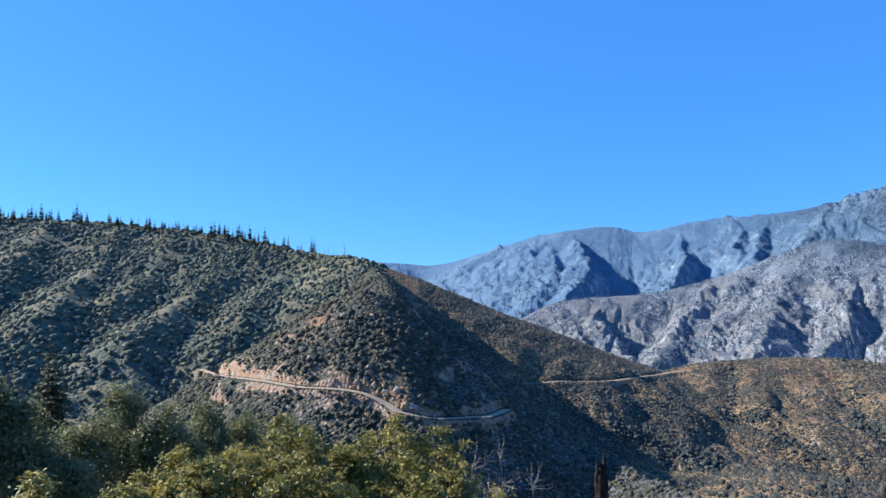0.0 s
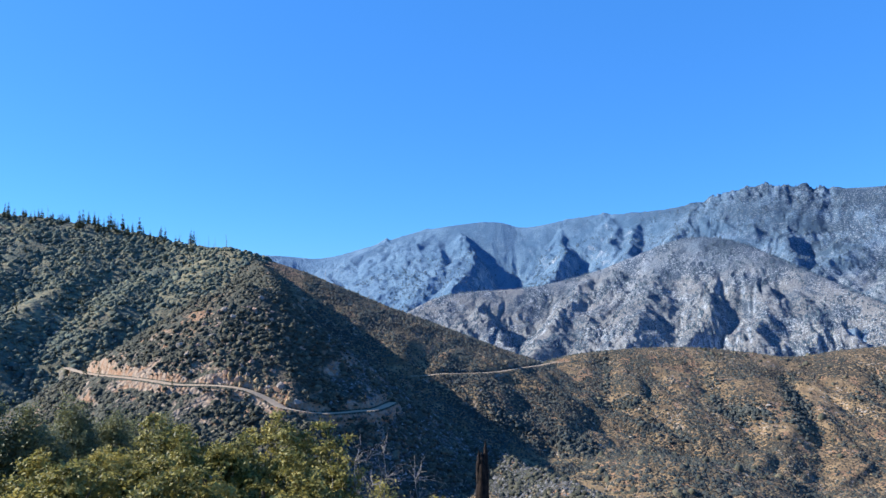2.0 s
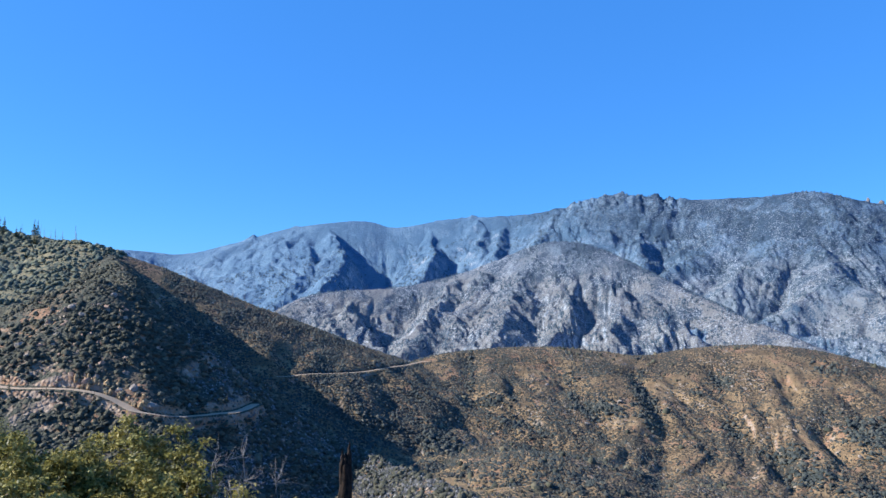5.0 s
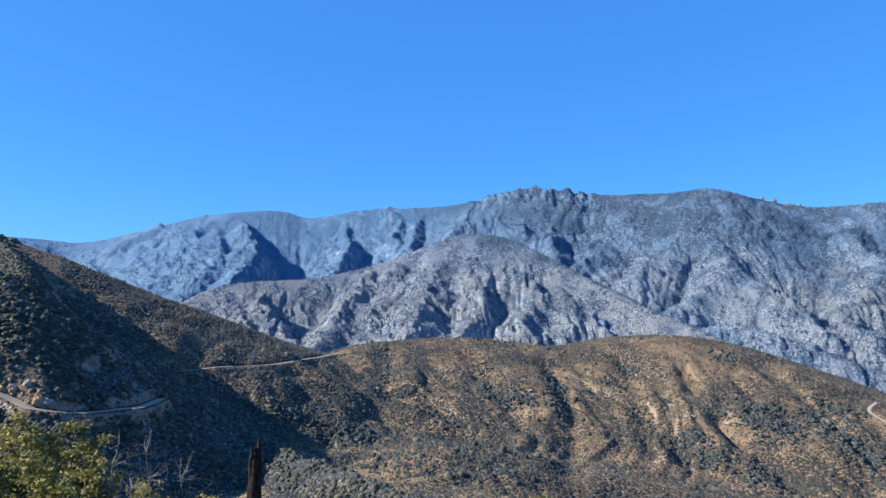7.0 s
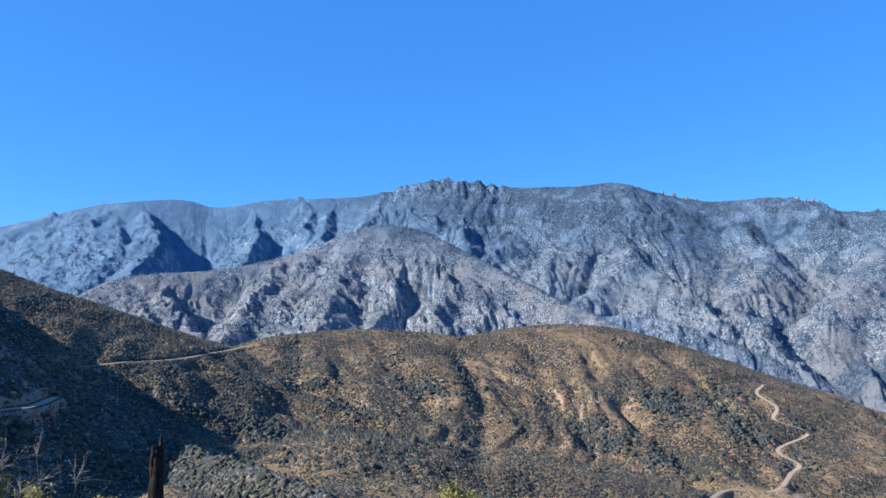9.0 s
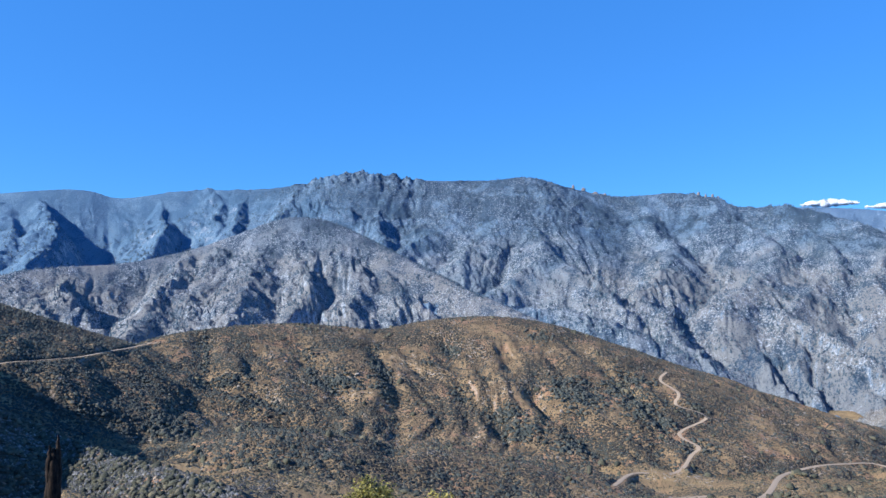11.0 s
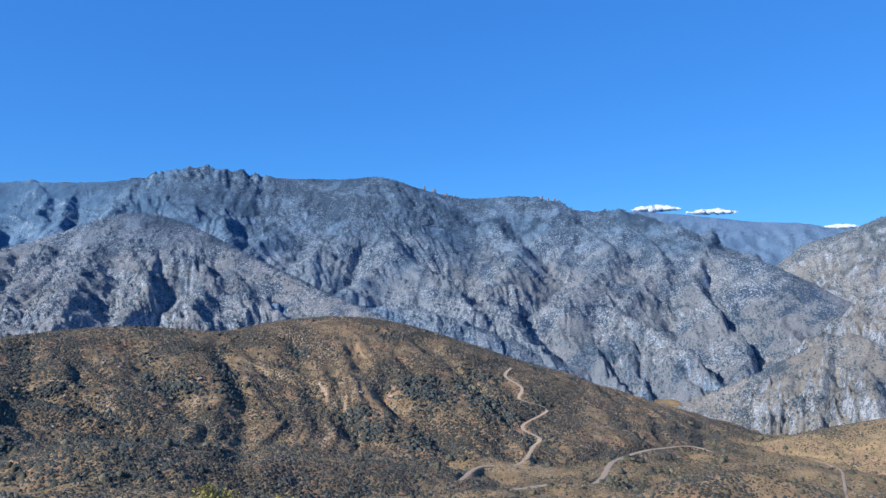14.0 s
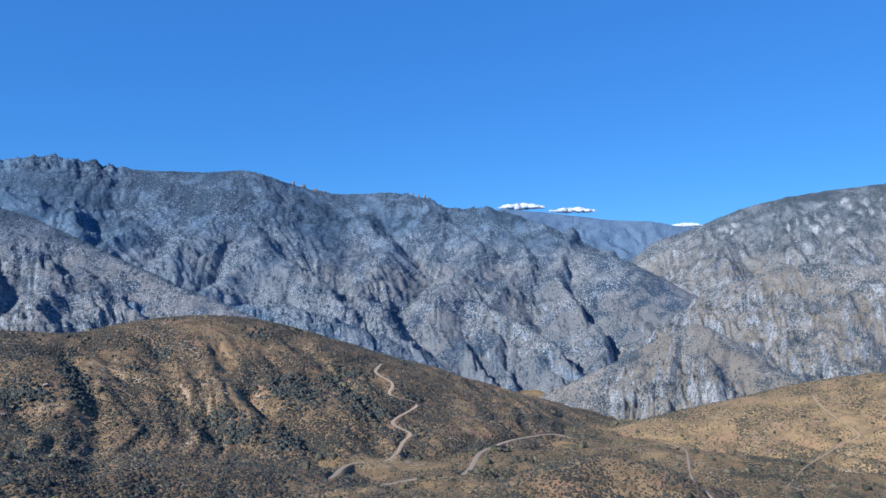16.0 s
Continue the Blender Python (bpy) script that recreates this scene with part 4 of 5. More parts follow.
def conifer_mesh(height, spread, whorls, blades, gen, bare_to=0.12, droop=0.25, size=0.35, tufts=3):
    """Trunk, and whorls of drooping boughs made of needle sprays."""
    trunk = tube(np.c_[gen.normal(0, 0.004 * height, 8).cumsum(), gen.normal(0, 0.004 * height, 8).cumsum(), np.linspace(0, height, 8)], np.linspace(height * 0.018 + 0.04, 0.02, 8), 6)
    quads = []
    for i in range(whorls):
        f = bare_to + (1 - bare_to) * (i + gen.uniform(0, 0.8)) / whorls
        z = f * height
        reach = spread * (1 - f) ** 0.8 * gen.uniform(0.6, 1.15) + 0.02 * spread
        for b in range(blades):
            if gen.random() < 0.13:
                continue
            t = 2 * np.pi * (b + gen.uniform(0, 0.9)) / blades + i
            out = np.array((math.cos(t), math.sin(t), 0))
            side = np.array((-out[1], out[0], 0))
            length = reach * gen.uniform(0.65, 1.1)
            for k in range(tufts):
                u0, u1 = k / tufts, (k + 1.25) / tufts
                a = out * length * u0 + np.array((0, 0, z - droop * length * u0**1.5 + 0.12 * length * u0))
                e = out * length * min(u1, 1.1) + np.array((0, 0, z - droop * length * u1**1.5 + 0.1 * length))
                w = side * length * size * (1.15 - 0.6 * u0) + np.array((0, 0, gen.normal() * 0.12 * length))
                m = (a + e) / 2 - np.array((0, 0, 0.10 * length))
                quads.append((a, m + w, e, m - w))
                hang = np.array((0, 0, length * size * 0.7 + 0.02)) + side * gen.normal() * 0.1 * length
                quads.append((a, m + hang * 0.5, e, m - hang))
    v = np.array(quads).reshape(-1, 3)
    return trunk, (v, np.arange(len(v)).reshape(-1, 4))


def conifer(name, label, height, spread, whorls, blades, seed, group="", leaf=needle, **more):
    gen = np.random.default_rng(seed)
    tree = tagged(new(name), label, "conifer", group)
    trunk, crown = conifer_mesh(height, spread, whorls, blades, gen, **more)
    part("trunk", *trunk, bark, tree)
    part("crown", *crown, leaf, tree, smooth=False)
    return tree


def snag(name, label, height, seed, wood, stubs=7, group="", thick=0.014):
    """A bare dead trunk with a few broken branches."""
    gen = np.random.default_rng(seed)
    tree = tagged(new(name), label, "dead tree", group)
    lean = gen.normal(size=2) * 0.02 * height
    f = np.linspace(0, 1, 7)
    line = np.c_[lean[0] * f, lean[1] * f, height * f]
    part("trunk", *tube(line, np.linspace(height * thick + 0.05, 0.05, 7), 6), wood, tree)
    twigs = []
    for _ in range(stubs):
        z, t, length = gen.uniform(0.3, 0.95) * height, gen.uniform(0, 6.3), gen.uniform(0.03, 0.11) * height
        p = np.array((lean[0] * z / height, lean[1] * z / height, z))
        twigs.append(tube([p, p + np.array((math.cos(t), math.sin(t), 0.15)) * length * 0.6, p + np.array((math.cos(t), math.sin(t), 0.35)) * length], (0.09, 0.06, 0.02), 4))
    for twig in twigs:
        part("branch", *twig, wood, tree)
    return tree


# ---- brush on the slopes ----
ICO = np.array([(0, 0, 1)] + [(math.cos(i * 1.2566) * 0.894, math.sin(i * 1.2566) * 0.894, 0.447) for i in range(5)] + [(math.cos(i * 1.2566 + 0.628) * 0.95, math.sin(i * 1.2566 + 0.628) * 0.95, -0.35) for i in range(5)])
ICO_FACES = np.array([(0, 1 + i, 1 + (i + 1) % 5) for i in range(5)] + [(1 + i, 6 + i, 1 + (i + 1) % 5) for i in range(5)] + [(6 + i, 6 + (i + 1) % 5, 1 + (i + 1) % 5) for i in range(5)])

TUFT = np.array([(0, 0, 1)] + [(math.cos(i * 1.2566), math.sin(i * 1.2566), -0.35) for i in range(5)])
TUFT_FACES = np.array([(0, 1 + i, 1 + (i + 1) % 5) for i in range(5)])


def brush_material(name, a, b, c):
    s = Shade(name)
    r = s.random()
    tone = s.mix(s.span(r, 0.0, 0.7), a, b)
    tone = s.mix(s.span(r, 0.72, 1.0), tone, c)
    s.colour(s.mix(s.math("MULTIPLY", s.noise(0.7, 3, 0.7), 0.48), tone, (a[0] * 0.4, a[1] * 0.4, a[2] * 0.4)))
    s.bump(s.noise(0.5, 3, 0.7), 0.6)
    return s.m


def brush(name, key, bearings, radii, count, size, material, label, patch=55, bias=0.0, seed=1, flat=0.8, hollow=None, low=False):
    """Shrubs strewn over a slope (any slope, where key is empty) in patches, clear of the roads. hollow: only where the land dips so much."""
    gen = np.random.default_rng(seed)
    az = np.radians(gen.uniform(*bearings, count * 5))
    r = np.sqrt(gen.uniform(radii[0] ** 1.3, radii[1] ** 1.3, count * 5) ** (2 / 1.3))
    x, y = r * np.sin(az), r * np.cos(az)
    ok = fbm(x / patch, y / patch, 3, seed + 4) + gen.normal(0, 0.45, len(x)) > bias
    if key:
        ok &= on_slope(key, x, y)
    x, y = x[ok], y[ok]
    z = land_at(x, y)
    ok = np.ones(len(x), bool)
    if hollow is not None:
        dip = (land_at(x + 13, y) + land_at(x - 13, y) + land_at(x, y + 13) + land_at(x, y - 13)) / 4 - z
        ok = dip + gen.normal(0, 0.25, len(x)) > hollow
    x, y, z = x[ok][: count + 2000], y[ok][: count + 2000], z[ok][: count + 2000]
    ok = np.ones(len(x), bool)
    for line, half in road_lines.values():
        ok &= np.abs(nearest(line[::4], x, y)[0]) > half + 2.2
    x, y, z = x[ok][:count], y[ok][:count], z[ok][:count]
    n = len(x)
    s = size[0] + (size[1] - size[0]) * gen.random(n) ** 2.2
    return tagged(shrub_mesh(name, x, y, z, s, gen, material, flat, low), label, "shrubs", kind="stuff")


def shrub_mesh(name, x, y, z, s, gen, material, flat=0.8, low=False):
    """One mesh of many uneven clumps; low: plain five-sided ones, for small plants far away."""
    form, sides = (TUFT, TUFT_FACES) if low else (ICO, ICO_FACES)
    n, m = len(x), len(form)
    v = form[None] * (1 + gen.normal(0, 0.26, (n, m, 1)))
    t = gen.uniform(0, 6.3, n)
    wide = s[:, None] * gen.uniform(0.8, 1.3, (n, 1))
    vx = (v[..., 0] * np.cos(t)[:, None] - v[..., 1] * np.sin(t)[:, None]) * wide + x[:, None]
    vy = (v[..., 0] * np.sin(t)[:, None] + v[..., 1] * np.cos(t)[:, None]) * wide + y[:, None]
    vz = v[..., 2] * s[:, None] * flat + z[:, None] + 0.25 * s[:, None]
    verts = np.stack((vx, vy, vz), -1).reshape(-1, 3)
    faces = (sides[None] + m * np.arange(n)[:, None, None]).reshape(-1, 3)
    return link_mesh(name, verts, faces, material, None, False)


def grove(name, patches, surface, r0, r1, size, material, label, seed):
    """Shrubs crowded into patches on a slope: bearing, height angle, half width and half height in degrees, count."""
    gen = np.random.default_rng(seed)
    spots = []
    for az, el, w, h, n in patches:
        near, far = (np.hypot(*meet(az, el + d, r0, r1, surface)[:2]) for d in (-h, h))
        a, b = np.radians(az + w * gen.normal(0, 0.5, n)), (near + far) / 2 + (far - near) * gen.normal(0, 0.3, n)
        spots.append(np.c_[b * np.sin(a), b * np.cos(a)])
    x, y = np.vstack(spots).T
    keep = np.ones(len(x), bool)
    for line, half in road_lines.values():
        keep &= np.abs(nearest(line[::3], x, y)[0]) > half + 2.5
    x, y = x[keep], y[keep]
    s = size[0] + (size[1] - size[0]) * gen.random(len(x)) ** 2
    return tagged(shrub_mesh(name, x, y, surface(x, y), s, gen, material), label, "shrubs", kind="stuff")


def far_trees(name, surface, bearings, radii, count, tall, material, label, seed, patch=160, bias=0.0):
    """Small pointed trees over a mountain side, in patches."""
    gen = np.random.default_rng(seed)
    az, r = np.radians(gen.uniform(*bearings, count * 3)), gen.uniform(*radii, count * 3)
    x, y = r * np.sin(az), r * np.cos(az)
    keep = fbm(x / patch, y / patch, 4, seed + 4, 0.6) + gen.normal(0, 0.3, len(x)) > bias
    x, y = x[keep][:count], y[keep][:count]
    z = surface(x, y)
    ok = z > ground_height(x, y) + 2
    x, y, z = x[ok], y[ok], z[ok]
    s = tall[0] + (tall[1] - tall[0]) * gen.random(len(x)) ** 2
    return tagged(shrub_mesh(name, x, y, z + 0.2 * s, s * 0.5, gen, material, 1.8, True), label, "trees", kind="stuff")


gully_green = brush_material("gully_brush", (0.045, 0.055, 0.054), (0.082, 0.092, 0.082), (0.145, 0.135, 0.105))
green_brush = brush_material("green_brush", (0.056, 0.060, 0.046), (0.115, 0.112, 0.078), (0.20, 0.175, 0.115))
# Green lightened in the colour itself, as haze would lighten it.
hazy_brush = brush_material("oak_brush_hazed", (0.125, 0.135, 0.098), (0.175, 0.185, 0.125), (0.22, 0.205, 0.125))
hollow_green = brush_material("hollow_oak", (0.06, 0.085, 0.078), (0.09, 0.12, 0.10), (0.13, 0.15, 0.115))
olive_brush = brush_material("olive_brush", (0.045, 0.042, 0.036), (0.135, 0.108, 0.070), (0.26, 0.20, 0.115))
# Grey scrub darkened in colour, for a near slope meant to lie in shade.
dimmed_grey_brush = brush_material("dimmed_grey_brush", (0.045, 0.047, 0.05), (0.105, 0.105, 0.105), (0.20, 0.195, 0.185))
# Silvery scrub, made paler still to lift the brightness of the shaded flank.
silver_lift_brush = brush_material("silver_lift_brush", (0.10, 0.10, 0.10), (0.20, 0.195, 0.19), (0.36, 0.345, 0.32))
tan_brush = brush_material("tan_brush", (0.055, 0.060, 0.046), (0.14, 0.12, 0.08), (0.27, 0.205, 0.125))

brush("oak_brush", "forest", (-33, 3), (640, 1480), 13000, (1.0, 4.3), hazy_brush, "dense green oak scrub over a hillside", 80, 0.12, 11)
brush("hollow_brush", "forest", (-33, 3), (640, 1480), 6000, (1.4, 4.6), hollow_green, "dark green oaks crowded in the hillside hollows", 90, -0.6, 25, hollow=0.4)
brush("spur_brush", "spur", (-20, 23), (390, 1060), 19000, (0.6, 2.5), green_brush, "dark green chaparral among rocks on a spur", 40, -0.05, 12)
brush("hill_brush", "dry", (-2, 80), (500, 1600), 60000, (0.55, 1.6), olive_brush, "olive and brown shrubs on dry grass", 60, -0.5, 13, low=True)
brush("hill_scrub", "dry", (-2, 80), (500, 1600), 26000, (0.8, 2.2), gully_green, "dark scrub in drifts over a dry hill", 75, 0.12, 27, low=True)
brush("slope_scrub", "dry", (-2, 32), (520, 1150), 12000, (0.8, 2.4), gully_green, "dense dark scrub on the slope beside a spur", 45, 0.0, 29, low=True)
brush("gully_brush", "dry", (-2, 80), (520, 1500), 9000, (0.9, 2.6), gully_green, "dark grey-green shrubs along gullies", 90, -0.1, 17, 0.8, 0.5, True)
brush("tan_hill_brush", "right", (72, 96), (850, 1450), 9000, (0.6, 1.8), tan_brush, "sparse olive shrubs on tan grass", 60, 0.0, 14, low=True)
brush("valley_brush", "ground", (-33, 96), (300, 1500), 20000, (0.6, 2.2), tan_brush, "mixed shrubs on the valley side", 50, -0.1, 15, low=True)
brush("shade_scrub", "spur", (0, 24), (400, 720), 9000, (0.4, 1.5), silver_lift_brush, "grey leafless scrub on the shaded flank of a spur", 30, -0.25, 28, low=True)
brush("grey_scrub", "", (1, 27), (330, 540), 9000, (0.3, 1.2), dimmed_grey_brush, "silvery grey leafless scrub on a slope", 25, -0.4, 16, low=True)

brush("riverside_trees", "ground", (64, 90), (700, 1900), 700, (1.6, 4.6), green_brush, "small dark green trees along a valley floor", 60, 0.35, 18, 1.0)
brush("hillside_oaks", "", (20, 96), (560, 1300), 260, (2.2, 4.4), green_brush, "scattered round dark oaks on dry slopes", 150, 0.2, 19, 1.0)

# Dark thickets on the dry hill.
THICKETS = [
    (31.6, -8.6, 2.2, 0.6, 288),
    (34.4, -7.3, 0.8, 1.2, 216),
    (35.3, -8.8, 0.7, 1.4, 144),
    (50.4, -9.4, 2.2, 1.1, 480),
    (53.3, -8.6, 1.2, 0.7, 168),
    (55.0, -10.0, 1.6, 1.2, 312),
    (56.7, -11.2, 0.8, 0.5, 96),
    (21.6, -6.0, 0.3, 1.4, 96),
    (29.3, -6.7, 0.5, 1.2, 72),
    (47.4, -4.8, 1.4, 0.5, 144),
    (48.6, -9.1, 1.0, 1.0, 120),
    (40.4, -6.1, 1.0, 0.5, 120),
    (41.0, -9.5, 1.2, 0.5, 96),
    (46.1, -12.1, 1.6, 0.7, 216),
    (54.5, -7.9, 1.8, 0.4, 144),
    (44.5, -11.0, 1.6, 0.7, 168),
    (38.9, -7.2, 0.6, 0.4, 48),
    (19.1, -11.5, 2.4, 0.6, 192),
    (25.2, -10.1, 2.0, 0.4, 120),
    (22.9, -8.4, 1.6, 0.5, 120),
    (14.1, -9.8, 1.6, 0.6, 144),
    (49.4, -13.1, 2.4, 0.6, 144),
    (58.8, -12.5, 1.6, 0.5, 120),
    (58.5, -9.9, 1.6, 0.4, 96),
]
grove("hill_thicket", THICKETS, land_at, 480, 1700, (1.0, 3.2), gully_green, "dark green thickets of brush on a dry hill", 21)
# Tree colours shifted to blue so that they look seen through haze.
hazy_tree = brush_material("haze_blue_tree", (0.056, 0.094, 0.131), (0.088, 0.131, 0.175), (0.125, 0.163, 0.188))
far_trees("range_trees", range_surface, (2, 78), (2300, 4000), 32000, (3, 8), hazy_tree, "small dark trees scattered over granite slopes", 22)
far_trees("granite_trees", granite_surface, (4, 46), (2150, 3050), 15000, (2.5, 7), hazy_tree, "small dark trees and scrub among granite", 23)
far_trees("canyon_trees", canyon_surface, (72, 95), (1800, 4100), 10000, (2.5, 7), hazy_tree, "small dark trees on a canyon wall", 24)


# ---- trees on the hills ----
def place(models, az, r, gen, surface, lift=-0.3, scale=(0.75, 1.2)):
    x, y = r * math.sin(radians(az)), r * math.cos(radians(az))
    z = float(surface(np.array([x]), np.array([y]))[0])
    ob = copy_thing(models[gen.integers(len(models))], Matrix.LocRotScale((x, y, z + lift), Euler((gen.normal() * 0.02, gen.normal() * 0.02, gen.uniform(0, 6.3))), None))
    ob.scale = (gen.uniform(*scale),) * 3
    return ob


ridge_pines = [conifer("conifer", "dark green conifer on the hill's crest", h, w, 15, 7, 100 + i, "crest conifers", size=0.55) for i, (h, w) in enumerate(((18, 3.8), (15, 3.4), (22, 4.2), (12, 3.2)))]
ridge_snags = [snag("dead_conifer", "bare grey fire-killed trunk on the hill's crest", h, 120 + i, grey_wood, 8, "fire-killed trunks") for i, h in enumerate((17, 13, 20))]
road_pines = [conifer("conifer", "small dark conifer on the brushy slope", h, w, 12, 6, 140 + i, "slope conifers") for i, (h, w) in enumerate(((9, 1.7), (12, 2.1)))]
gen = np.random.default_rng(3)
crest = forest_ridges[0]
for az in np.sort(gen.uniform(-34, -9.5, 105)):
    place(ridge_pines, az, float(crest.crest_distance(az)) + gen.uniform(-45, 12), gen, land_at, scale=(0.7, 1.6))
for az in gen.uniform(-33, -9, 40):
    place(ridge_pines, az, float(crest.crest_distance(az)) - gen.uniform(60, 420), gen, land_at, scale=(0.5, 0.95))
for az in np.r_[gen.uniform(-12.2, -7.6, 14), gen.uniform(-33, -12, 26), gen.uniform(-2.0, 7.5, 36)]:
    place(ridge_snags, az, float(crest.crest_distance(az)) + gen.uniform(-25, 8), gen, land_at, scale=(0.7, 1.35) if az < -3 else (0.35, 0.8))
for az, el, k in ((5.3, -6.9, 1.3), (2.9, -8.2, 1.0), (1.2, -8.5, 0.8), (-9.2, -7.3, 1.0), (-11.4, -7.0, 0.9), (-18.2, -5.6, 1.2), (-19.4, -5.2, 1.3), (-6.2, -7.8, 0.8), (7.2, -6.7, 0.8)):
    p = meet(az, el, 400, 1100, land_at)
    place(road_pines, az, float(np.hypot(p[0], p[1])), gen, land_at, scale=(k * 0.9, k))
for az in gen.uniform(-32, -13, 60):
    place(road_pines, az, gen.uniform(640, 1250), gen, land_at, scale=(0.7, 1.5))
for model in ridge_pines + ridge_snags + road_pines:
    i = (ridge_pines + ridge_snags + road_pines).index(model)
    az = -31.0 + 2.3 * i
    r = float(crest.crest_distance(az)) - 15
    q = np.array([r * math.sin(radians(az))]), np.array([r * math.cos(radians(az))])
    model.location = (float(q[0][0]), float(q[1][0]), float(land_at(*q)[0]) - 0.3)


# ---- near the viewer ----
def at(az, r):
    return r * math.sin(radians(az)), r * math.cos(radians(az))


OAKS = ((-11.2, 27, -8.6, 1.5, 200), (-8.6, 25, -9.4, 1.3, 150), (-9.9, 24, -10.6, 1.5, 190), (-6.2, 26, -10.2, 1.3, 150), (-3.6, 27, -9.6, 1.6, 200), (-1.0, 26, -10.3, 1.3, 150), (0.9, 25, -11.4, 1.1, 110), (-4.8, 24, -11.4, 1.5, 180),
        (-1.8, 23, -12.2, 1.4, 170), (-16.4, 25, -9.8, 1.4, 180), (-14.4, 24, -11.0, 1.2, 140), (-18.4, 24, -10.6, 1.3, 160), (-12.6, 22, -12.2, 1.4, 170), (-17.0, 22, -12.0, 1.4, 170), (-21.0, 22, -12.0, 1.3, 150), (-23.6, 21, -12.6, 1.2, 130),
        (-26.2, 20, -13.0, 1.0, 100), (-28.4, 19, -11.8, 0.7, 60), (-8.0, 22, -12.6, 1.4, 160), (-19.6, 21, -13.2, 1.2, 130), (1.8, 24, -13.2, 1.0, 90))
for i, (az, r, top, spread, n) in enumerate(OAKS):
    x, y = at(az, r)
    g = float(land_at(np.array([x]), np.array([y]))[0])
    height = (EYE + r * math.tan(radians(top)) - g) / 0.95
    broadleaf("oak_shrub", x, y, height, spread, 200 + i, oak_leaf, int(n * 0.62), 70, 0.066, "yellow-green scrub oak with small leathery leaves", "shrub", g - 0.15, "foreground oaks", 0.24)
for az, r, top, spread, seed, n in ((8.6, 27, -13.2, 0.55, 221, 40), (34.3, 30, -15.4, 1.1, 222, 90), (40, 30, -16.2, 0.9, 223, 70), (33, 31, -16.2, 0.9, 224, 60), (4.6, 28, -12.9, 0.8, 225, 60)):
    x, y = at(az, r)
    g = float(land_at(np.array([x]), np.array([y]))[0])
    broadleaf("sapling_shrub", x, y, (EYE + r * math.tan(radians(top)) - g) / 0.97, spread, seed, oak_leaf, n, 30, 0.07, "thin green leafy shrub shoots on the slope", "shrub", g - 0.15, "", 0.4)
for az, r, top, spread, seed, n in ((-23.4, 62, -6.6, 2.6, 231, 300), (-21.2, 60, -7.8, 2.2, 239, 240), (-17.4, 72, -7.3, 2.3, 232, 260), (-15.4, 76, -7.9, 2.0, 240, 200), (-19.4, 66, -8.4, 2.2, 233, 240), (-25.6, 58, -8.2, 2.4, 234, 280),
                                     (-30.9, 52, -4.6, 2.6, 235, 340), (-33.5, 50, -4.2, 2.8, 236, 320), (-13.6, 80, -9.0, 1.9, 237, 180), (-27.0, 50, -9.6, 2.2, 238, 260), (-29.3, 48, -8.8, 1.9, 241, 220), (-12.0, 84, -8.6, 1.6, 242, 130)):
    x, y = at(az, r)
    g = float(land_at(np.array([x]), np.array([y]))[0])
    broadleaf("oak_tree", x, y, (EYE + r * math.tan(radians(top)) - g) / 0.97, spread, seed, dark_leaf, n, 42, 0.125, "dark green oak tree below the overlook", "tree", g - 0.2, "dark oaks", 0.85)
x, y = at(-28.1, 68)
g = float(land_at(np.array([x]), np.array([y]))[0])
pine = conifer("pine_tree", "tall dark green pine with a pointed top", EYE - 68 * math.tan(radians(2.5)) - g, 4.2, 46, 9, 251, droop=0.18, size=0.34, tufts=5)
pine.location = (x, y, g - 0.2)
x, y = at(-31.6, 74)
g = float(land_at(np.array([x]), np.array([y]))[0])
pine = conifer("pine_tree", "dark pine standing among oaks", EYE - 74 * math.tan(radians(5.0)) - g, 3.8, 36, 9, 252, droop=0.18, size=0.34, tufts=5)
pine.location = (x, y, g - 0.2)


def burnt_post():
    """A charred trunk, split at the top into two jagged prongs."""
    gen = np.random.default_rng(5)
    x, y = at(11.95, 31)
    g = float(land_at(np.array([x]), np.array([y]))[0])
    height = EYE - 31 * math.tan(radians(11.35)) - g
    post = tagged(new("burnt_snag"), "charred black tree stump with a jagged split top", "tree stump")
    post.location = (x, y, g - 0.2)

    def column(cx, top, r0, r1, seed):
        k = np.random.default_rng(seed)
        z = np.r_[np.linspace(0, top * 0.8, 10), np.linspace(top * 0.82, top, 10)]
        v, f = tube(np.c_[cx + k.normal(0, 0.012, 20), k.normal(0, 0.012, 20), z], np.r_[np.linspace(r0, r1, 16), r1 * 0.8, r1 * 0.6, r1 * 0.35, 0.02], 11)
        bump = 1 + 0.22 * perlin(np.arctan2(v[:, 1], v[:, 0] - cx) * 2.2, v[:, 2] * 1.1, seed)
        v[:, 0] = cx + (v[:, 0] - cx) * bump
        v[:, 1] *= bump
        return v, f

    part("trunk", *column(0.0, height * 0.985, 0.30, 0.20, 1), char, post)
    part("prong", *column(0.15, height * 1.05, 0.16, 0.11, 2), char, post)
    part("prong", *column(-0.14, height * 1.0, 0.16, 0.11, 3), char, post)


burnt_post()


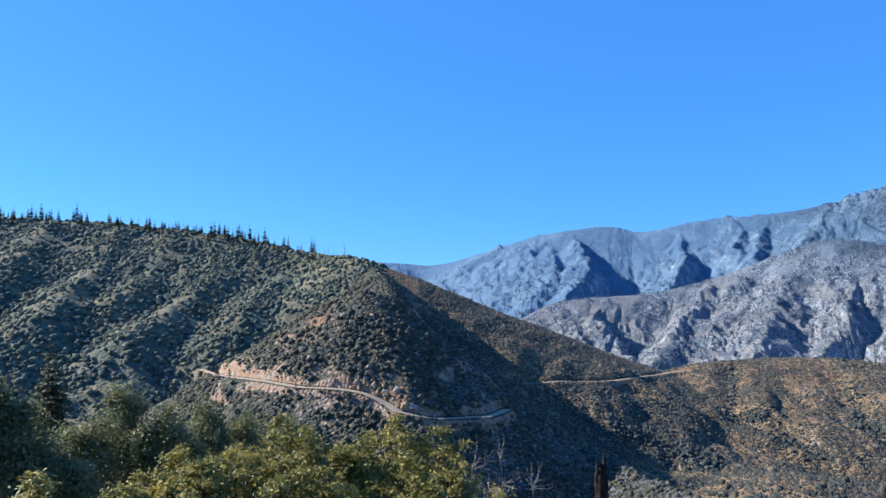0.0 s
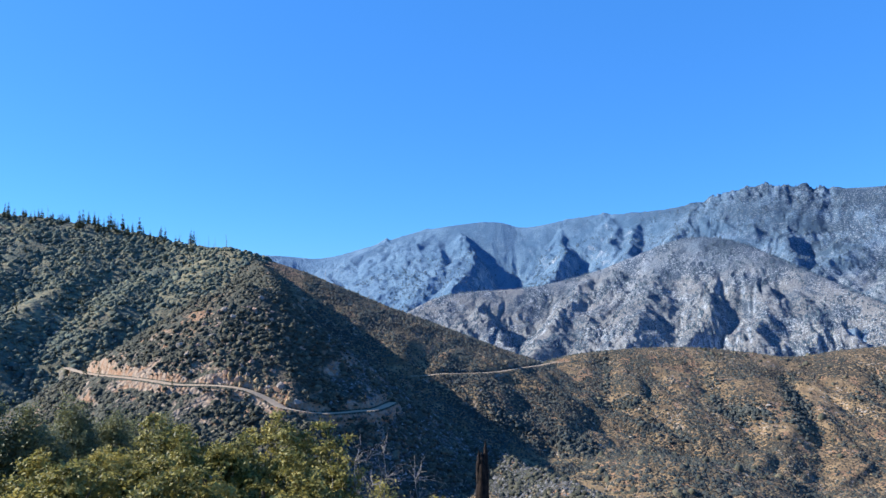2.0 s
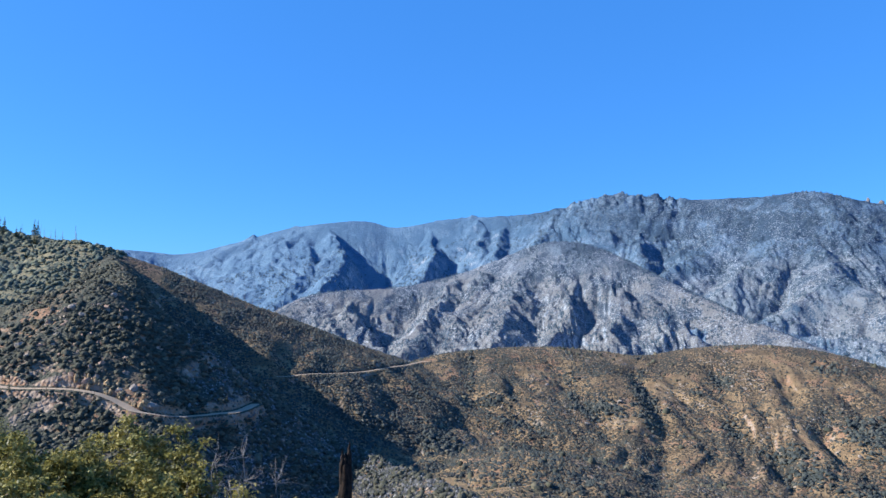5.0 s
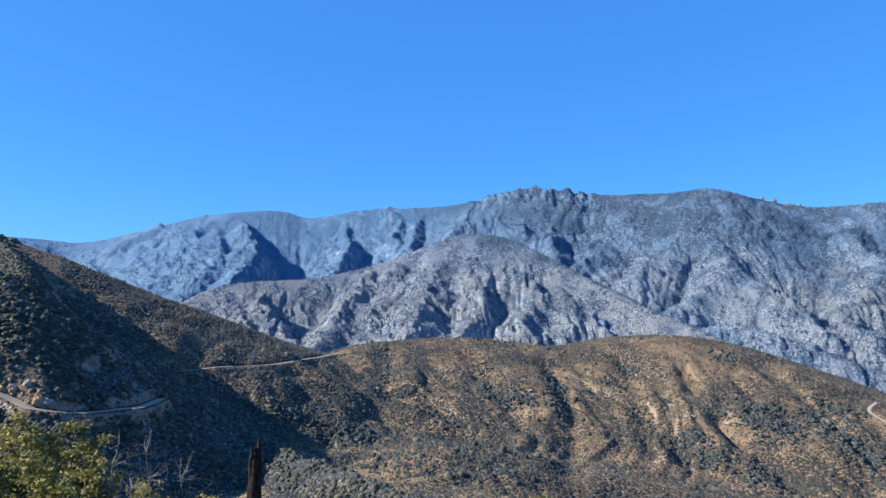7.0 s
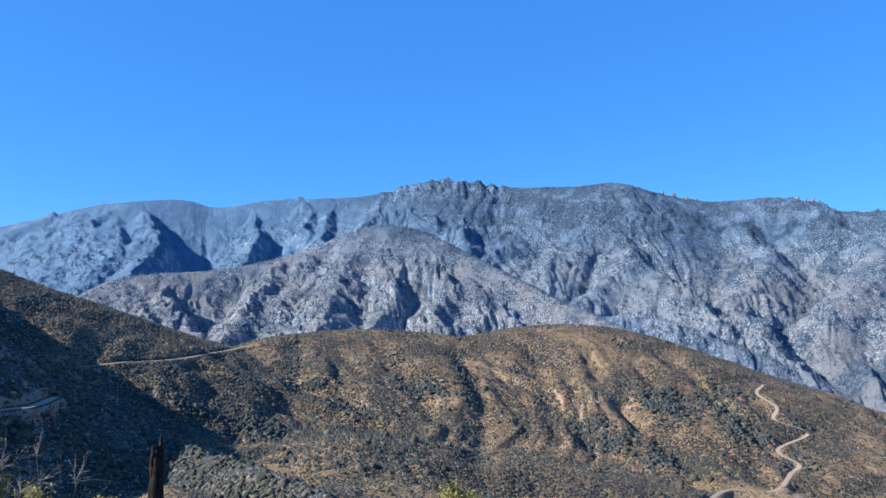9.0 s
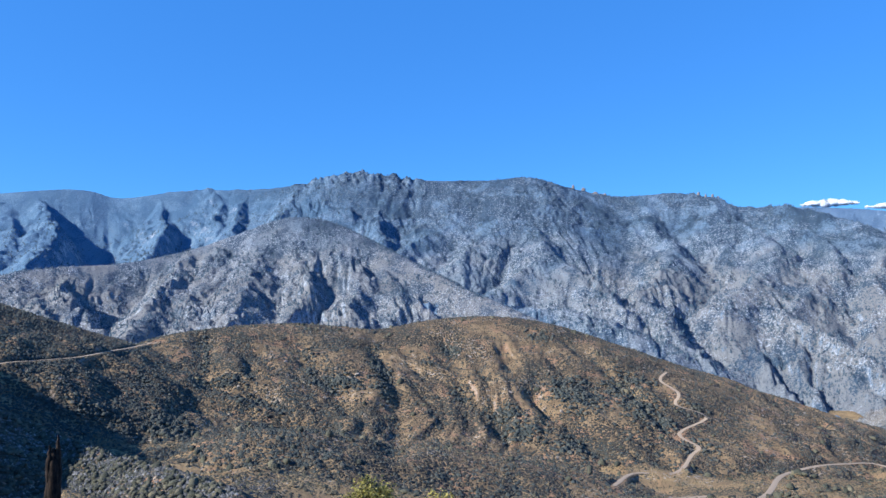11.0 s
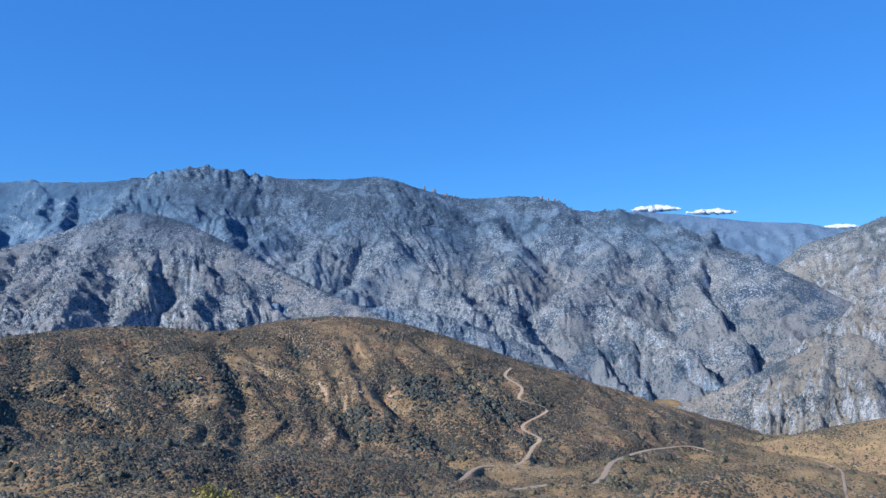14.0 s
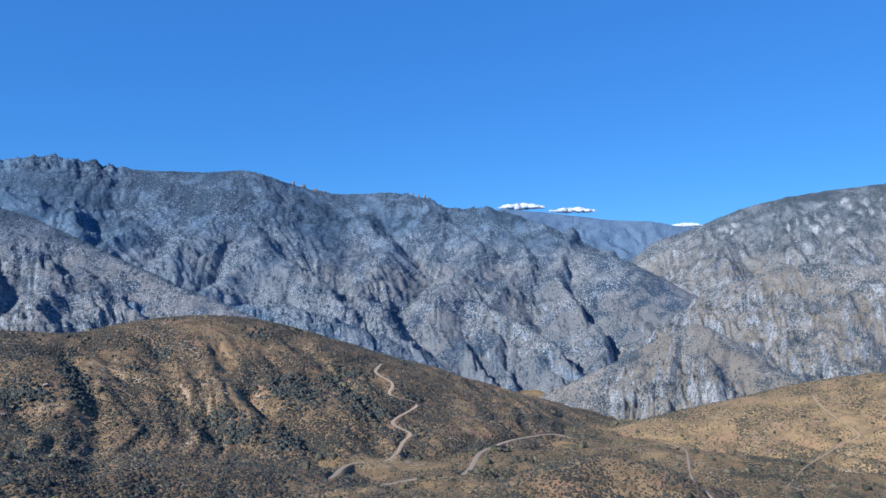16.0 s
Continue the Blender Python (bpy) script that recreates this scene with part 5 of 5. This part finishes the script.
def dead_shrub(name, az, r, top, seed, label, count=11, spread=0.8):
    gen = np.random.default_rng(seed)
    x, y = at(az, r)
    g = float(land_at(np.array([x]), np.array([y]))[0])
    height = EYE + r * math.tan(radians(top)) - g
    shrub = tagged(new(name), label, "dead shrub")
    shrub.location = (x, y, g - 0.2)
    for i in range(count):
        t, reach = gen.uniform(0, 6.3), spread * gen.uniform(0.3, 1.0)
        end = np.array((math.cos(t) * reach, math.sin(t) * reach, height * gen.uniform(0.62, 0.96)))
        u = np.linspace(0, 1, 9)[:, None]
        stem = end * np.c_[u**0.7, u**0.7, u] + np.r_[np.zeros((1, 3)), gen.normal(0, 0.09, (8, 3))].cumsum(0) * np.array((1, 1, 0.3))
        pieces = [tube(stem, np.linspace(0.028, 0.007, 9), 5)]
        for _ in range(26):
            k = gen.integers(5, 9)
            d = gen.normal(size=3) * np.array((1, 1, 0.4)) + np.array((0.35, 0, 0.35))
            d /= np.linalg.norm(d)
            length = gen.uniform(0.25, 0.8)
            p = stem[k]
            sag = gen.normal(0, 0.12, 3)
            pieces.append(tube([p, p + d * length * 0.35 + sag * 0.6, p + d * length * 0.7 + sag, p + d * length], (0.012, 0.010, 0.007, 0.004), 4))
            for f in (0.35, 0.7):
                q = p + d * length * f + sag * (0.6 if f < 0.5 else 1.0)
                e = d + gen.normal(0, 0.7, 3)
                pieces.append(tube([q, q + e * 0.15, q + e * 0.4], (0.007, 0.005, 0.003), 4))
        part("branch", *join(pieces), grey_wood, shrub)


dead_shrub("dead_shrub", 2.8, 24, -11.0, 301, "tangle of bare grey branches beside the oaks", 9, 1.3)
dead_shrub("dead_shrub", 6.4, 25, -12.9, 302, "thin bare grey twigs on the slope", 2, 0.5)


def boulder(name, x, y, z, size, seed, material, label, group=""):
    bm = bmesh.new()
    bmesh.ops.create_icosphere(bm, subdivisions=3 if name == "rock_ledge" else 2, radius=1)
    for v in bm.verts:
        n = noise.fractal(v.co * 1.3 + Vector((seed * 3.1, 0, 0)), 0.7, 2.0, 4)
        c = noise.cell(v.co * 1.7 + Vector((0, seed * 2.3, 0)))
        v.co *= 1 + 0.35 * n + (0.3 * c - 0.14 if name == "outcrop" else 0)
        v.co.x, v.co.y, v.co.z = v.co.x * size[0], v.co.y * size[1], v.co.z * size[2]
    me = bpy.data.meshes.new(name)
    bm.to_mesh(me)
    bm.free()
    me.materials.append(material)
    ob = tagged(new(name, me), label, "boulder", group)
    ob.matrix_world = pose(x, y, z, 0, 0, seed * 40)
    return ob


pinnacle_rock = Shade("pinnacle_rock")
vein = pinnacle_rock.noise(9, 6, 0.7)
pinnacle_rock.colour(pinnacle_rock.mix(pinnacle_rock.span(vein, 0.35, 0.65), (0.121, 0.121, 0.135), (0.232, 0.214, 0.210))).bump(vein, 4)
stone = Shade("granite_boulder")
vein = stone.noise(0.8, 6, 0.7)
stone.colour(stone.mix(stone.span(vein, 0.35, 0.65), (0.20, 0.165, 0.135), (0.36, 0.31, 0.26))).bump(vein, 0.25)
for i, (az, el, k) in enumerate(((-19.0, -2.7, 5.5), (-10.8, -3.7, 4.5), (-7.8, -1.1, 4), (-5.2, -0.2, 3.5), (-7.2, -1.6, 3), (-8.6, -3.0, 3), (-10.4, -4.4, 3), (-5.6, -3.4, 3), (-4.6, -7.0, 3), (-2.4, -8.2, 4), (9.4, -10.0, 2.5), (-3.6, -6.9, 4),
                                 (24, -8.6, 3), (33, -7.9, 4), (27.5, -6.8, 3), (36.2, -8.5, 3.5), (45, -9.2, 3.5), (30.5, -9.6, 3), (41, -6.4, 3), (49, -10.5, 3))):
    p = meet(az, el, 400, 1500, land_at)
    boulder("boulder", *p, (k, k * 0.8, k * 0.7), i, stone.m, "pale weathered boulder on the brushy hillside", "hillside boulders")
red_stone = Shade("outcrop_rock")
vein = red_stone.noise(1.1, 6, 0.7)
red_stone.colour(red_stone.mix(red_stone.span(vein, 0.35, 0.65), (0.24, 0.155, 0.11), (0.44, 0.30, 0.215))).bump(vein, 0.3)
gen = np.random.default_rng(12)
for i in range(80):
    az = gen.normal(-6.4, 2.1)
    p = meet(az, gen.uniform(-6.4, -0.6), 420, 760, land_at)
    k = gen.uniform(0.9, 2.9)
    boulder("outcrop", p[0], p[1], p[2] - 0.45 * k, (k * gen.uniform(0.9, 1.6), k * gen.uniform(0.6, 1.0), k * gen.uniform(0.7, 1.5)), 30 + i, red_stone.m, "reddish-brown rock outcrop on the spur's face", "spur outcrops")
for i, (az, k, tall) in enumerate(((49.9, 8, 26), (50.7, 13, 16), (51.6, 18, 15), (52.3, 10, 12), (59.2, 9, 18), (59.7, 8, 24), (60.2, 8, 21), (60.6, 7, 15))):
    x, y = at(az, float(range_ridges[0].crest_distance(az)))
    z = float(range_surface(np.array([x]), np.array([y]))[0])
    boulder("rock_pinnacle", x, y, z - tall * 0.2, (k, k, tall), 90 + i, pinnacle_rock.m, "pale jagged rock pinnacle on the range's crest", "crest pinnacles")
cut_stone = Shade("cut_bank_rock")
vein = cut_stone.noise(1.3, 6, 0.7)
cut_stone.colour(cut_stone.mix(cut_stone.span(vein, 0.35, 0.65), (0.22, 0.135, 0.07), (0.50, 0.36, 0.20))).bump(vein, 0.5)
bank = np.array(ROADS["spur_road"][0])
for i in range(34):
    az = gen.choice((-6.2, -5.2, -4.6, -3.0)) + gen.normal(0, 0.5)
    p = meet(az, float(np.interp(az, bank[:, 0], bank[:, 1])) + gen.uniform(0.3, 1.15), 420, 760, land_at)
    k = gen.uniform(0.9, 2.2)
    boulder("bank_rock", *p, (k, k * 0.8, k * gen.uniform(1.0, 1.7)), 140 + i, cut_stone.m, "ochre broken rock in the bank above the road", "road bank rocks")
x, y = at(-32.2, 9)
ledge = boulder("rock_ledge", x, y, EYE - 9 * math.tan(radians(12.6)) - 1.25, (1.3, 0.9, 1.2), 3, stone.m, "grey-brown rock ledge at the overlook's edge")

# ---- clouds low over the far ridge ----
cloud_white = Shade("cloud", 1.0)
cloud_white.colour(cloud_white.mix(cloud_white.noise(60, 4), (0.54, 0.59, 0.66), (0.68, 0.72, 0.78)))
thin_air, veil = cloud_white.t.nodes.new("ShaderNodeBsdfTransparent"), cloud_white.t.nodes.new("ShaderNodeMixShader")
cloud_white.put(veil.inputs[0], cloud_white.span(cloud_white.noise(45, 5, 0.65), 0.22, 0.62))
cloud_white.t.links.new(thin_air.outputs[0], veil.inputs[1])
cloud_white.t.links.new(cloud_white.b.outputs[0], veil.inputs[2])
cloud_white.t.links.new(veil.outputs[0], cloud_white.t.nodes["Material Output"].inputs["Surface"])


def cloud(az, el, length, tall, seed):
    gen = np.random.default_rng(seed)
    p = spot(az, el, 4850)
    bm = bmesh.new()
    for u in np.linspace(-1, 1, 34):
        r = tall * gen.uniform(0.35, 1.0) * (1 - 0.75 * abs(u) ** 1.5)
        m = Matrix.LocRotScale((u * length, gen.normal() * 15, r * gen.uniform(0.1, 0.9)), None, (r * gen.uniform(1.5, 3), r, r))
        bmesh.ops.create_icosphere(bm, subdivisions=2, radius=1, matrix=m)
    for v in bm.verts:
        v.co += Vector((1, 0.3, 1)) * 0.3 * tall * noise.fractal(v.co / (tall * 1.2), 0.6, 2.0, 4)
    me = bpy.data.meshes.new("cloud")
    bm.to_mesh(me)
    bm.free()
    me.materials.append(cloud_white.m)
    for f in me.polygons:
        f.use_smooth = True
    ob = tagged(new("cloud", me), "small white cumulus cloud low on the horizon", "cloud", "horizon clouds")
    ob.matrix_world = pose(*p, 0, 0, -az)


for i, c in enumerate(((67.9, 5.0, 150, 26), (71.9, 4.7, 150, 20), (63.9, 4.76, 70, 12), (80.4, 3.4, 110, 18))):
    cloud(*c, 400 + i)
